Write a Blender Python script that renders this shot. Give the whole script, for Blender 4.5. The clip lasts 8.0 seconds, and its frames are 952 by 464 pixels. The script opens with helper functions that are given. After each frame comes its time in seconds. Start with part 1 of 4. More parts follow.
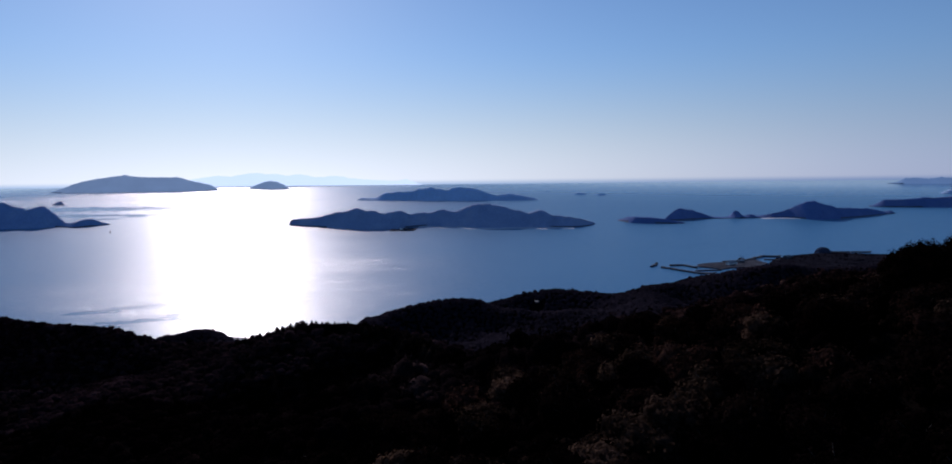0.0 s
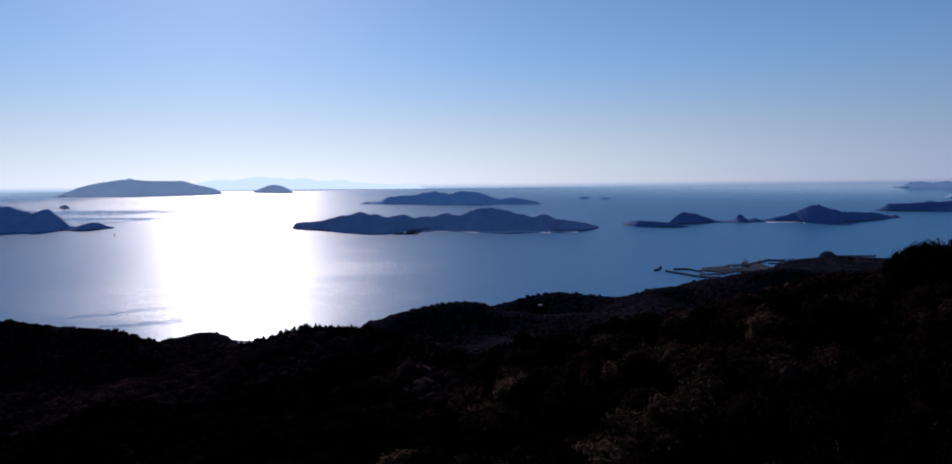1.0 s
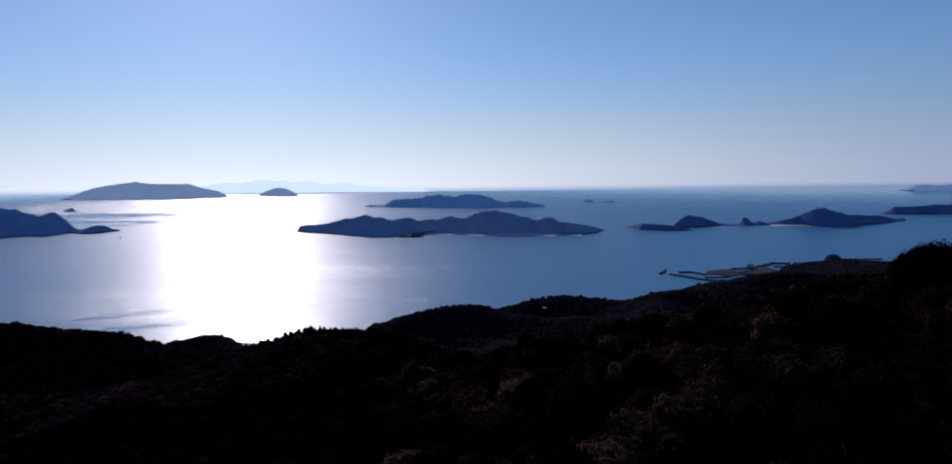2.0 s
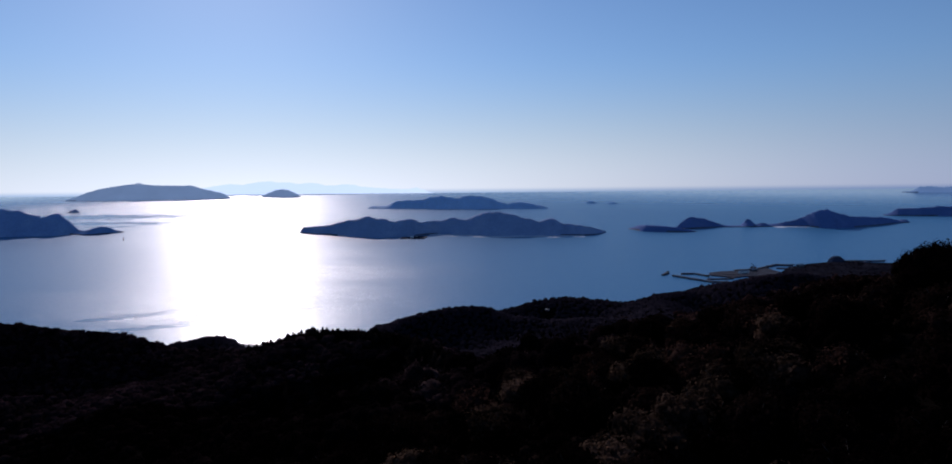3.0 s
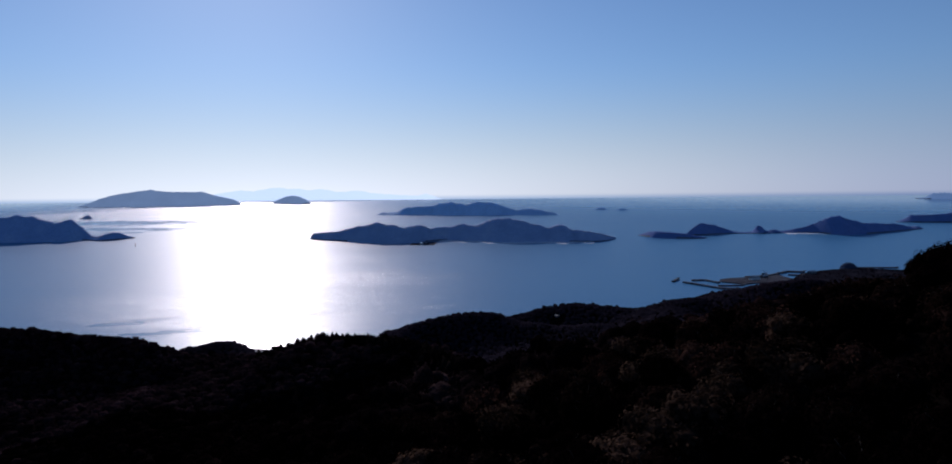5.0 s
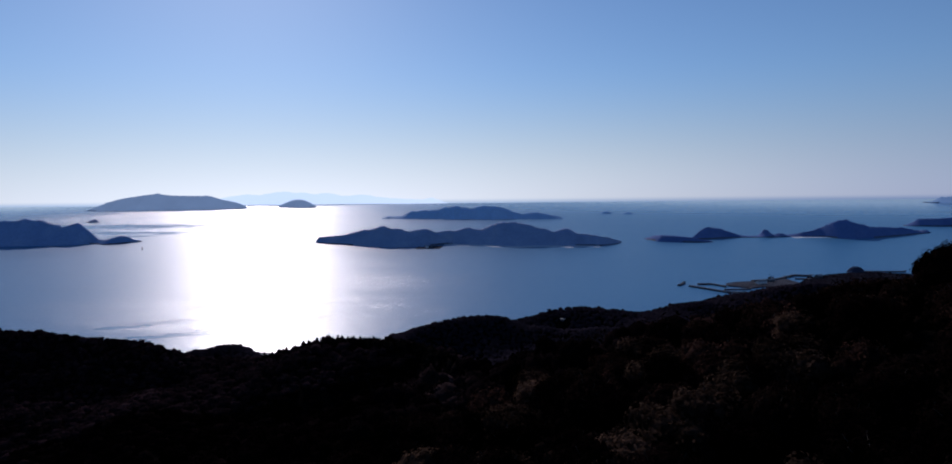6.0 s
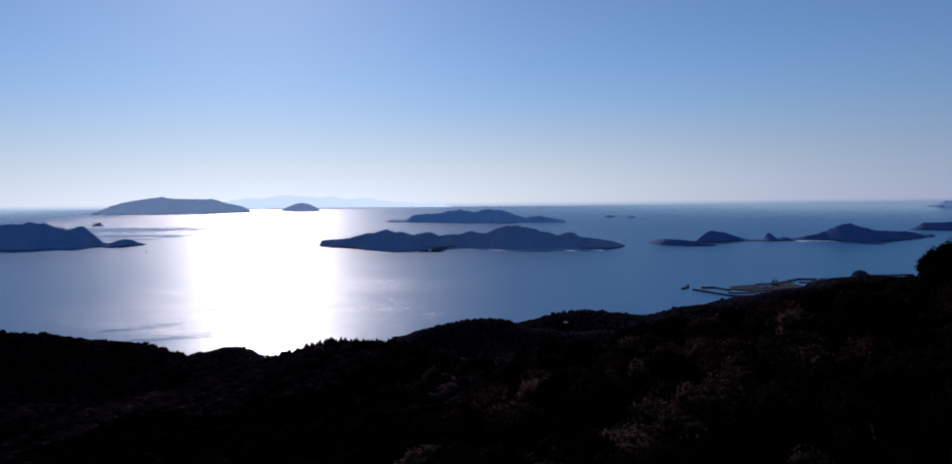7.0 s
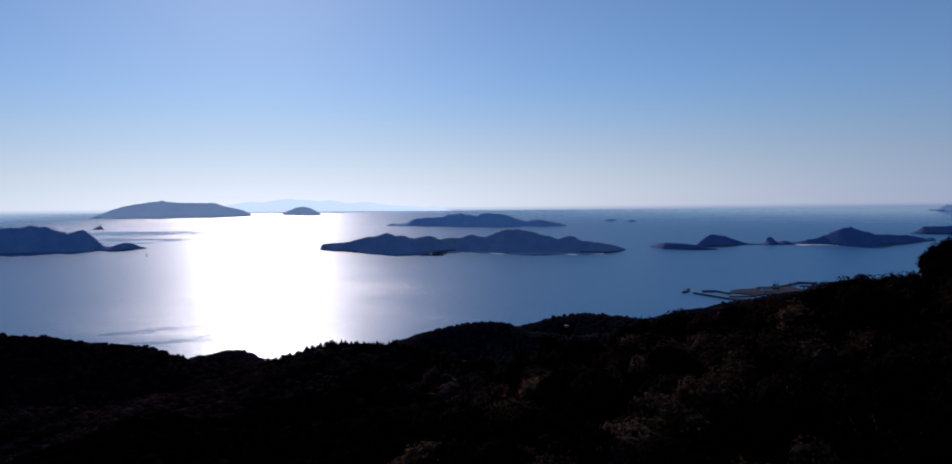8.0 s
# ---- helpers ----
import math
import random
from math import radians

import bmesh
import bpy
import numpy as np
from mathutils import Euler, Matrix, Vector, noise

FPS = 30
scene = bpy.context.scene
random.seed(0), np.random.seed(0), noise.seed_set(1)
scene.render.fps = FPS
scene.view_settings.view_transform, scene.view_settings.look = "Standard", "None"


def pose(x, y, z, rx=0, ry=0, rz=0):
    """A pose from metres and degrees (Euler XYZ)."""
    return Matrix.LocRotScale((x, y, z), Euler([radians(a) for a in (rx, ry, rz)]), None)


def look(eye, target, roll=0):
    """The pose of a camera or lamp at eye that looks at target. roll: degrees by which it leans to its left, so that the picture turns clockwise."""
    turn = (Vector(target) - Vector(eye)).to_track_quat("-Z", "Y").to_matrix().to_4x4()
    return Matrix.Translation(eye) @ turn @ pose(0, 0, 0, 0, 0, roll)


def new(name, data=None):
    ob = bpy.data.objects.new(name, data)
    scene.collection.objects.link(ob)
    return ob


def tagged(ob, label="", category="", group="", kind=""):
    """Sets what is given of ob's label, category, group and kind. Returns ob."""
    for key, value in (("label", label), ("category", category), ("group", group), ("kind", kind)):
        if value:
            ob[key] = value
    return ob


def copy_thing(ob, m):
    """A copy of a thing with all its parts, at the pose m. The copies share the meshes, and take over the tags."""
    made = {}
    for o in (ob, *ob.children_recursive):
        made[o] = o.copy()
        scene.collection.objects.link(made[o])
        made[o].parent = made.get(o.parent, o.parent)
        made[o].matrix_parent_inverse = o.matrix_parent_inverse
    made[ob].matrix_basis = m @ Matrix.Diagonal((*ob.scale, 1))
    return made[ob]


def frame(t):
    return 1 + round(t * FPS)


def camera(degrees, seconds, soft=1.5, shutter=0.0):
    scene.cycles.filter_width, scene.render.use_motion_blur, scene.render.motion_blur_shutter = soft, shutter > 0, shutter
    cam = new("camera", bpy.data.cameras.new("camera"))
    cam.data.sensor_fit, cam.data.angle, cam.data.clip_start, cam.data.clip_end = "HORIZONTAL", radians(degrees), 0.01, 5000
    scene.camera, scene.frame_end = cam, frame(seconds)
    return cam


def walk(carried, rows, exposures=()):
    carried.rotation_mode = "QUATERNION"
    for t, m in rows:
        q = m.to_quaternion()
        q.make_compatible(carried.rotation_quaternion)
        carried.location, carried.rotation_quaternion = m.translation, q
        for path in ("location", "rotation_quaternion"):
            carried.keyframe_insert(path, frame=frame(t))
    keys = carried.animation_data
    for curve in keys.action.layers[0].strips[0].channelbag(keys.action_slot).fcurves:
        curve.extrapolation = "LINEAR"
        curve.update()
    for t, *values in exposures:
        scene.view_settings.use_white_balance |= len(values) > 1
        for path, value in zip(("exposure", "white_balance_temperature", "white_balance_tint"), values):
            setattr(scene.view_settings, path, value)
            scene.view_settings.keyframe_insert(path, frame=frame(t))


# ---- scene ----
# A headland seen from a slowly sinking drone: wooded slopes, a bright bay, islands and a small harbour.
PATH = [
    (0.0, pose(0.00, 0.00, 240.00, 83.095, 0.600, 0.000)),
    (0.5, pose(-0.03, -0.12, 239.75, 83.264, 0.590, 0.100)),
    (1.0, pose(-0.04, -0.18, 239.47, 83.422, 0.593, 0.301)),
    (1.5, pose(-0.05, -0.23, 239.24, 83.578, 0.600, 0.522)),
    (3.0, pose(-0.07, -0.33, 238.85, 83.826, 0.603, 0.889)),
    (3.5, pose(-0.08, -0.39, 238.68, 83.914, 0.595, 1.043)),
    (4.0, pose(-0.10, -0.47, 238.50, 84.035, 0.592, 1.227)),
    (4.5, pose(-0.13, -0.54, 238.25, 84.201, 0.606, 1.441)),
    (6.0, pose(-0.16, -0.72, 237.18, 84.723, 0.650, 2.141)),
    (6.5, pose(-0.16, -0.75, 236.78, 84.866, 0.645, 2.306)),
    (7.0, pose(-0.16, -0.77, 236.31, 85.029, 0.632, 2.420)),
    (7.5, pose(-0.17, -0.78, 235.81, 85.190, 0.620, 2.492)),
    (8.0, pose(-0.18, -0.78, 235.25, 85.371, 0.620, 2.465)),
]
cam = camera(70.0, 8.0, soft=1.8)
walk(cam, PATH, exposures=[(0.0, 0.06, 5200.0, 15.5), (8.0, -0.04, 5200.0, 15.0)])

# ---------------------------------------------------------------- light
SUN_AZIMUTH, SUN_HEIGHT = -20.0, 25.0      # degrees from +y towards +x, degrees above the sea
SKY_STRENGTH, SUN_STRENGTH = 0.063, 3.4

world = bpy.data.worlds.new("world")
scene.world = world
world.use_nodes = True
wn, wl = world.node_tree.nodes, world.node_tree.links
wn.clear()
w_out = wn.new("ShaderNodeOutputWorld")
w_back = wn.new("ShaderNodeBackground")
w_sky = wn.new("ShaderNodeTexSky")
w_sky.sky_type = "NISHITA"
w_sky.sun_disc = False
w_sky.sun_elevation = radians(SUN_HEIGHT)
w_sky.sun_rotation = radians(SUN_AZIMUTH)
w_sky.air_density, w_sky.dust_density, w_sky.ozone_density = 1.0, 0.16, 2.2
# the sky's own horizon is set down to the far edge of the sea
w_co = wn.new("ShaderNodeTexCoord")
w_add = wn.new("ShaderNodeVectorMath")
w_add.operation = "ADD"
w_add.inputs[1].default_value = (0.0, 0.0, 0.052)
w_nor = wn.new("ShaderNodeVectorMath")
w_nor.operation = "NORMALIZE"
wl.new(w_co.outputs["Generated"], w_add.inputs[0])
wl.new(w_add.outputs[0], w_nor.inputs[0])
wl.new(w_nor.outputs[0], w_sky.inputs["Vector"])
w_back.inputs["Strength"].default_value = SKY_STRENGTH
# the haze over the sea greys the lowest sky all round
w_sep = wn.new("ShaderNodeSeparateXYZ")
wl.new(w_nor.outputs[0], w_sep.inputs[0])
w_fade = wn.new("ShaderNodeMapRange")
w_fade.interpolation_type = "SMOOTHSTEP"
w_fade.inputs["From Min"].default_value, w_fade.inputs["From Max"].default_value = 0.0, 0.20
w_fade.inputs["To Min"].default_value, w_fade.inputs["To Max"].default_value = 0.85, 0.0
wl.new(w_sep.outputs["Z"], w_fade.inputs["Value"])
w_grey = wn.new("ShaderNodeRGBToBW")
wl.new(w_sky.outputs[0], w_grey.inputs[0])
w_tint = wn.new("ShaderNodeMix")
w_tint.data_type, w_tint.blend_type = "RGBA", "MULTIPLY"
w_tint.inputs[0].default_value = 1.0
wl.new(w_grey.outputs[0], w_tint.inputs[6])
# the haze is white towards the sun and turns bluer and dimmer away from it
w_side = wn.new("ShaderNodeVectorMath")
w_side.operation = "DOT_PRODUCT"
w_side.inputs[1].default_value = (math.sin(radians(SUN_AZIMUTH)), math.cos(radians(SUN_AZIMUTH)), 0.0)
wl.new(w_nor.outputs[0], w_side.inputs[0])
w_turn = wn.new("ShaderNodeMapRange")
w_turn.interpolation_type = "SMOOTHSTEP"
w_turn.inputs["From Min"].default_value, w_turn.inputs["From Max"].default_value = 0.50, 0.97
wl.new(w_side.outputs["Value"], w_turn.inputs["Value"])
w_haze = wn.new("ShaderNodeMix")
w_haze.data_type = "RGBA"
w_haze.inputs[6].default_value = (0.775, 0.79, 0.945, 1)
w_haze.inputs[7].default_value = (1.0, 0.965, 0.90, 1)
wl.new(w_turn.outputs[0], w_haze.inputs[0])
wl.new(w_haze.outputs[2], w_tint.inputs[7])
w_mix = wn.new("ShaderNodeMix")
w_mix.data_type = "RGBA"
wl.new(w_fade.outputs[0], w_mix.inputs[0])
wl.new(w_sky.outputs[0], w_mix.inputs[6])
wl.new(w_tint.outputs[2], w_mix.inputs[7])
# a thin bluish layer of sea haze right above the horizon
w_low = wn.new("ShaderNodeMapRange")
w_low.interpolation_type = "SMOOTHSTEP"
w_low.inputs["From Min"].default_value, w_low.inputs["From Max"].default_value = -0.0515, -0.0415
w_low.inputs["To Min"].default_value, w_low.inputs["To Max"].default_value = 0.9, 0.0
w_dir = wn.new("ShaderNodeSeparateXYZ")
wl.new(w_co.outputs["Generated"], w_dir.inputs[0])
w_ahead = wn.new("ShaderNodeMath")
w_ahead.operation = "MAXIMUM"
w_ahead.inputs[1].default_value = 0.05
wl.new(w_dir.outputs["Y"], w_ahead.inputs[0])
w_rise = wn.new("ShaderNodeMath")
w_rise.operation = "DIVIDE"
wl.new(w_dir.outputs["Z"], w_rise.inputs[0])
wl.new(w_ahead.outputs[0], w_rise.inputs[1])
wl.new(w_rise.outputs[0], w_low.inputs["Value"])
w_band = wn.new("ShaderNodeMix")
w_band.data_type, w_band.blend_type = "RGBA", "MULTIPLY"
wl.new(w_low.outputs[0], w_band.inputs[0])
wl.new(w_mix.outputs[2], w_band.inputs[6])
w_band.inputs[7].default_value = (0.42, 0.56, 0.78, 1)
wl.new(w_band.outputs[2], w_back.inputs["Color"])
wl.new(w_back.outputs[0], w_out.inputs["Surface"])

sun_data = bpy.data.lights.new("sun", "SUN")
sun_data.energy, sun_data.angle, sun_data.color = SUN_STRENGTH, radians(0.53), (1.0, 0.79, 0.615)
sun_way = Vector((math.sin(radians(SUN_AZIMUTH)) * math.cos(radians(SUN_HEIGHT)),
                  math.cos(radians(SUN_AZIMUTH)) * math.cos(radians(SUN_HEIGHT)), math.sin(radians(SUN_HEIGHT))))
sun = new("sun", sun_data)
sun.matrix_world = look(Vector((0, 0, 600)) + sun_way * 400, (0, 0, 600))


# ---------------------------------------------------------------- materials
def material(name, rough=0.8, spec=0.3):
    m = bpy.data.materials.new(name)
    m.use_nodes = True
    b = m.node_tree.nodes["Principled BSDF"]
    b.inputs["Roughness"].default_value = rough
    b.inputs["Specular IOR Level"].default_value = spec
    return m, m.node_tree.nodes, m.node_tree.links, b


def noise_node(nodes, links, scale, detail=4.0, rough=0.55, stretch=None):
    co = nodes.new("ShaderNodeNewGeometry")
    n = nodes.new("ShaderNodeTexNoise")
    n.inputs["Scale"].default_value, n.inputs["Detail"].default_value, n.inputs["Roughness"].default_value = scale, detail, rough
    if stretch:
        mp = nodes.new("ShaderNodeMapping")
        mp.inputs["Scale"].default_value = stretch[:3]
        mp.inputs["Rotation"].default_value = (0, 0, radians(stretch[3]))
        links.new(co.outputs["Position"], mp.inputs["Vector"])
        links.new(mp.outputs[0], n.inputs["Vector"])
    else:
        links.new(co.outputs["Position"], n.inputs["Vector"])
    return n


def ramp(nodes, links, source, stops):
    r = nodes.new("ShaderNodeValToRGB")
    els = r.color_ramp.elements
    while len(els) < len(stops):
        els.new(0.5)
    for e, (at, c) in zip(els, stops):
        e.position = at
        e.color = (*c, 1) if len(c) == 3 else (c[0], c[0], c[0], 1)
    links.new(source, r.inputs["Fac"])
    return r


def mix_color(nodes, links, fac, a, b, mode="MIX"):
    m = nodes.new("ShaderNodeMix")
    m.data_type, m.blend_type = "RGBA", mode
    for sock, v in ((m.inputs[0], fac), (m.inputs[6], a), (m.inputs[7], b)):
        if isinstance(v, bpy.types.NodeSocket):
            links.new(v, sock)
        else:
            sock.default_value = v if not isinstance(v, tuple) else (*v, 1)
    return m.outputs[2]


def bump(nodes, links, height, strength, distance, bsdf):
    b = nodes.new("ShaderNodeBump")
    b.inputs["Strength"].default_value, b.inputs["Distance"].default_value = strength, distance
    links.new(height, b.inputs["Height"])
    links.new(b.outputs[0], bsdf.inputs["Normal"])
    return b


def foliage(name, dark, mid, pale, patch=0.02, per_object=False, cluster=0.6, gap=(0.55, 1.35), pale_from=0.74, stand_tone=(0.35, 2.0), thin=0.0):
    """Leaves: the species shifts from tree to tree (tone), the colour from stand to stand and from leaf to leaf."""
    m, nodes, links, b = material(name, 0.75, 0.0)
    if per_object:
        tone = nodes.new("ShaderNodeObjectInfo").outputs["Random"]
    else:
        attr = nodes.new("ShaderNodeAttribute")
        attr.attribute_name = "tone"
        tone = attr.outputs["Fac"]
    base = ramp(nodes, links, tone, [(0.0, dark), (pale_from - 0.12, mid), (pale_from + 0.12, tuple(0.7 * a + 0.3 * c for a, c in zip(mid, pale))), (1.0, pale)]).outputs[0]
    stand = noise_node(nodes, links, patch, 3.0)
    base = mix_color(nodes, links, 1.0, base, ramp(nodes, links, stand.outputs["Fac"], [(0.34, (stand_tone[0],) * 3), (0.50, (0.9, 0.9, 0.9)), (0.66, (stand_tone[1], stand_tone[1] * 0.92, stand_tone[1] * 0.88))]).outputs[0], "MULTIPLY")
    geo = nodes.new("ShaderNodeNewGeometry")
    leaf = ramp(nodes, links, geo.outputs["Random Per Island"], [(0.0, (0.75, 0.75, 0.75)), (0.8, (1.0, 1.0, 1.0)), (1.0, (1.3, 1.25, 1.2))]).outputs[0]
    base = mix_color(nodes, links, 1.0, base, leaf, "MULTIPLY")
    # shaded gaps between leaf clusters, painted as dark noise on the crowns
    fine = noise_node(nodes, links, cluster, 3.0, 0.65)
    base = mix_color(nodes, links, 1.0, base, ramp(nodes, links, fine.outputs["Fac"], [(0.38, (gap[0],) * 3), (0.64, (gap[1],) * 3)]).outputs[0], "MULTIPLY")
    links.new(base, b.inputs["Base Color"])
    bump(nodes, links, fine.outputs["Fac"], 0.8, 0.5 / cluster, b)
    if thin:
        # light that falls through the leaves
        through_leaf = nodes.new("ShaderNodeBsdfTranslucent")
        links.new(base, through_leaf.inputs["Color"])
        mixed = nodes.new("ShaderNodeMixShader")
        mixed.inputs[0].default_value = thin
        links.new(b.outputs[0], mixed.inputs[1])
        links.new(through_leaf.outputs[0], mixed.inputs[2])
        links.new(mixed.outputs[0], nodes["Material Output"].inputs["Surface"])
    return m


def ground_stuff(name, a, b_, c, scale, rough=0.9, relief=0.3, step=0.4, spec=0.2):
    m, nodes, links, b = material(name, rough, spec)
    n1 = noise_node(nodes, links, scale, 5.0)
    n2 = noise_node(nodes, links, scale * 9, 4.0)
    col = ramp(nodes, links, n1.outputs["Fac"], [(0.3, a), (0.5, b_), (0.7, c)]).outputs[0]
    fine = ramp(nodes, links, n2.outputs["Fac"], [(0.3, (0.7, 0.7, 0.7)), (0.7, (1.2, 1.2, 1.2))]).outputs[0]
    links.new(mix_color(nodes, links, 0.8, col, fine, "MULTIPLY"), b.inputs["Base Color"])
    bump(nodes, links, n2.outputs["Fac"], relief, step, b)
    return m


# near leaves: the dark and olive ones carry painted shade and sunlight
LEAF_DARK = foliage("leaf_dark", (0.0017, 0.0012, 0.0013), (0.0034, 0.0022, 0.0023), (0.0078, 0.0052, 0.0047), 0.06, True, 1.3, (0.3, 1.7), thin=0.5)
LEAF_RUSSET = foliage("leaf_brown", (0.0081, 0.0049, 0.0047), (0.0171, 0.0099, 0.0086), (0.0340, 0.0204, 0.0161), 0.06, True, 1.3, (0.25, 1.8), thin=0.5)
LEAF_OLIVE = foliage("leaf_lit_olive", (0.0202, 0.0139, 0.0109), (0.0317, 0.0217, 0.0167), (0.0465, 0.0318, 0.0236), 0.06, True, 1.3, (0.25, 1.8), thin=0.5)
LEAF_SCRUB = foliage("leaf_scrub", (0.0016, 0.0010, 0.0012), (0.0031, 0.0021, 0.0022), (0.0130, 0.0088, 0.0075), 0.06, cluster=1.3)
# the valley's shade is in the leaf colour: a darker copy for its floor
LEAF_FLOOR_SHADE = foliage("leaf_floor_shade", (0.0011, 0.0007, 0.0009), (0.0017, 0.0011, 0.0014), (0.0160, 0.0105, 0.0115), 0.03, pale_from=0.88, stand_tone=(0.3, 1.7))
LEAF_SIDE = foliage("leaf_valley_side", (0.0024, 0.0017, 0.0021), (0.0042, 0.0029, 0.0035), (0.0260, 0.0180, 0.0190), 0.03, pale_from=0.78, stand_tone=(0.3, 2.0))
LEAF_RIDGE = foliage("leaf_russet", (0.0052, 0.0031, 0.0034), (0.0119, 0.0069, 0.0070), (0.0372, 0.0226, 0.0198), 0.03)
# air haze is put into this leaf colour: bluer and paler than nearer woods
LEAF_FAR = foliage("leaf_slope_haze", (0.0116, 0.0106, 0.0172), (0.0132, 0.0119, 0.0190), (0.0170, 0.0148, 0.0212), 0.012, cluster=0.2, gap=(0.85, 1.15), stand_tone=(0.75, 1.3))
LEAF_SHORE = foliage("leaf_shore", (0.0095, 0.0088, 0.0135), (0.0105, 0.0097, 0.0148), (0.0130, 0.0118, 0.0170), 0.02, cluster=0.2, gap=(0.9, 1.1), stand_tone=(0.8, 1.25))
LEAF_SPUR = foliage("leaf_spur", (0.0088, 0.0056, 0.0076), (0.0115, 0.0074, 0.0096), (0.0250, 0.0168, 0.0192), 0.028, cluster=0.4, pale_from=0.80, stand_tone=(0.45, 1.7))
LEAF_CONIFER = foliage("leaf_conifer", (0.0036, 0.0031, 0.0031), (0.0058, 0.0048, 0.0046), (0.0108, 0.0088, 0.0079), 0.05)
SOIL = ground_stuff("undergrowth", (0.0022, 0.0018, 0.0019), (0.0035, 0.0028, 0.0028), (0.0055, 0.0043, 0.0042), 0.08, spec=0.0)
BARK = ground_stuff("bark", (0.016, 0.013, 0.011), (0.024, 0.019, 0.016), (0.034, 0.027, 0.023), 2.0)
# the blue in this rock is sea haze mixed into its colour
ROCK = ground_stuff("hazed_shore_rock", (0.07, 0.08, 0.11), (0.10, 0.11, 0.15), (0.15, 0.16, 0.20), 0.05, relief=0.6, step=2.0)
SAND = ground_stuff("beach_sand", (0.46, 0.50, 0.56), (0.56, 0.60, 0.66), (0.66, 0.69, 0.74), 0.05, relief=0.1)
SHINGLE = ground_stuff("grey_shingle", (0.17, 0.18, 0.20), (0.22, 0.23, 0.26), (0.28, 0.29, 0.32), 0.2)
CONCRETE = ground_stuff("breakwater_concrete", (0.055, 0.060, 0.072), (0.08, 0.085, 0.10), (0.12, 0.125, 0.14), 0.06)
QUAY = ground_stuff("quay_paving", (0.018, 0.021, 0.032), (0.028, 0.032, 0.047), (0.046, 0.052, 0.070), 0.05, relief=0.1, spec=0.05)
PLASTER = ground_stuff("white_plaster", (0.70, 0.70, 0.68), (0.78, 0.78, 0.76), (0.82, 0.82, 0.80), 0.5, relief=0.05)
ROOF = ground_stuff("grey_roof", (0.16, 0.16, 0.17), (0.22, 0.22, 0.23), (0.30, 0.30, 0.31), 0.4, rough=0.5)
PAINT = ground_stuff("worn_paint", (0.14, 0.07, 0.05), (0.18, 0.09, 0.06), (0.22, 0.12, 0.08), 0.8, rough=0.5)
METAL = ground_stuff("pale_metal_roof", (0.66, 0.67, 0.68), (0.70, 0.71, 0.72), (0.74, 0.75, 0.76), 0.8, rough=0.3, relief=0.02, step=0.1, spec=0.5)
METAL.node_tree.nodes["Principled BSDF"].inputs["Metallic"].default_value = 1.0
SHORE = ground_stuff("shore_ground", (0.008, 0.008, 0.012), (0.012, 0.012, 0.018), (0.020, 0.020, 0.028), 0.03, spec=0.0)
GLASS, g_nodes, g_links, g_b = material("window_glass", 0.08, 0.6)
g_b.inputs["Base Color"].default_value = (0.03, 0.035, 0.04, 1)


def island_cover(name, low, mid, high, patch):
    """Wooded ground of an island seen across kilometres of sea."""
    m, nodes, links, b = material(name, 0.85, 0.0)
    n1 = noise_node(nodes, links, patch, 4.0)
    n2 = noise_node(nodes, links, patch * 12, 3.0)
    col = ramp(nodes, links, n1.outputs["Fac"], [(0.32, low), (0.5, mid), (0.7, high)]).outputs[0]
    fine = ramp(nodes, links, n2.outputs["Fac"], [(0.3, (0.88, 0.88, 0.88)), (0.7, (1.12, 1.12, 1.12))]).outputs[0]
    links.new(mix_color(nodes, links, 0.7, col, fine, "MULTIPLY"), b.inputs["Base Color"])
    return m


# these four island woods have sea haze painted into their blue base colours
WOOD_HAZE_NEAR = island_cover("hazed_near_wood", (0.260, 0.323, 0.486), (0.295, 0.354, 0.515), (0.360, 0.405, 0.536), 0.014)
WOOD_HAZE_HEADLAND = island_cover("hazed_headland_wood", (0.214, 0.290, 0.495), (0.240, 0.319, 0.522), (0.292, 0.367, 0.545), 0.012)
# the same hazed wood tuned darker, for the islands on the right
WOOD_HAZE_DARK = island_cover("hazed_dark_wood", (0.112, 0.158, 0.335), (0.129, 0.175, 0.355), (0.162, 0.205, 0.374), 0.014)
WOOD_HAZE_OUTER = island_cover("hazed_outer_wood", (0.419, 0.557, 0.785), (0.444, 0.581, 0.809), (0.468, 0.605, 0.820), 0.008)
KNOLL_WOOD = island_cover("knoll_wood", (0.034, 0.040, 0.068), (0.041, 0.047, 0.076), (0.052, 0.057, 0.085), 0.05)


def haze_glow_cover(name, tone, glow):
    """Hills far off behind hazy air; that haze is put in as their glow."""
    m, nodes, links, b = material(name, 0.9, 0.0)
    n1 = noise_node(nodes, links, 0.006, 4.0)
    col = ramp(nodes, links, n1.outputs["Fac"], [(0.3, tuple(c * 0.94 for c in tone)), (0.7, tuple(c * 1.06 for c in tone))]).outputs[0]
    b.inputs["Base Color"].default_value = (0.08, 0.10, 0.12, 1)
    # emitted haze colour, not light from the hills
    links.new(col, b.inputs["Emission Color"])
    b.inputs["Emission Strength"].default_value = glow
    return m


DISTANCE = haze_glow_cover("distant_hills_glow", (0.172, 0.220, 0.305), 0.82)
DISTANCE_DIM = haze_glow_cover("distant_shore_glow", (0.125, 0.18, 0.29), 0.8)


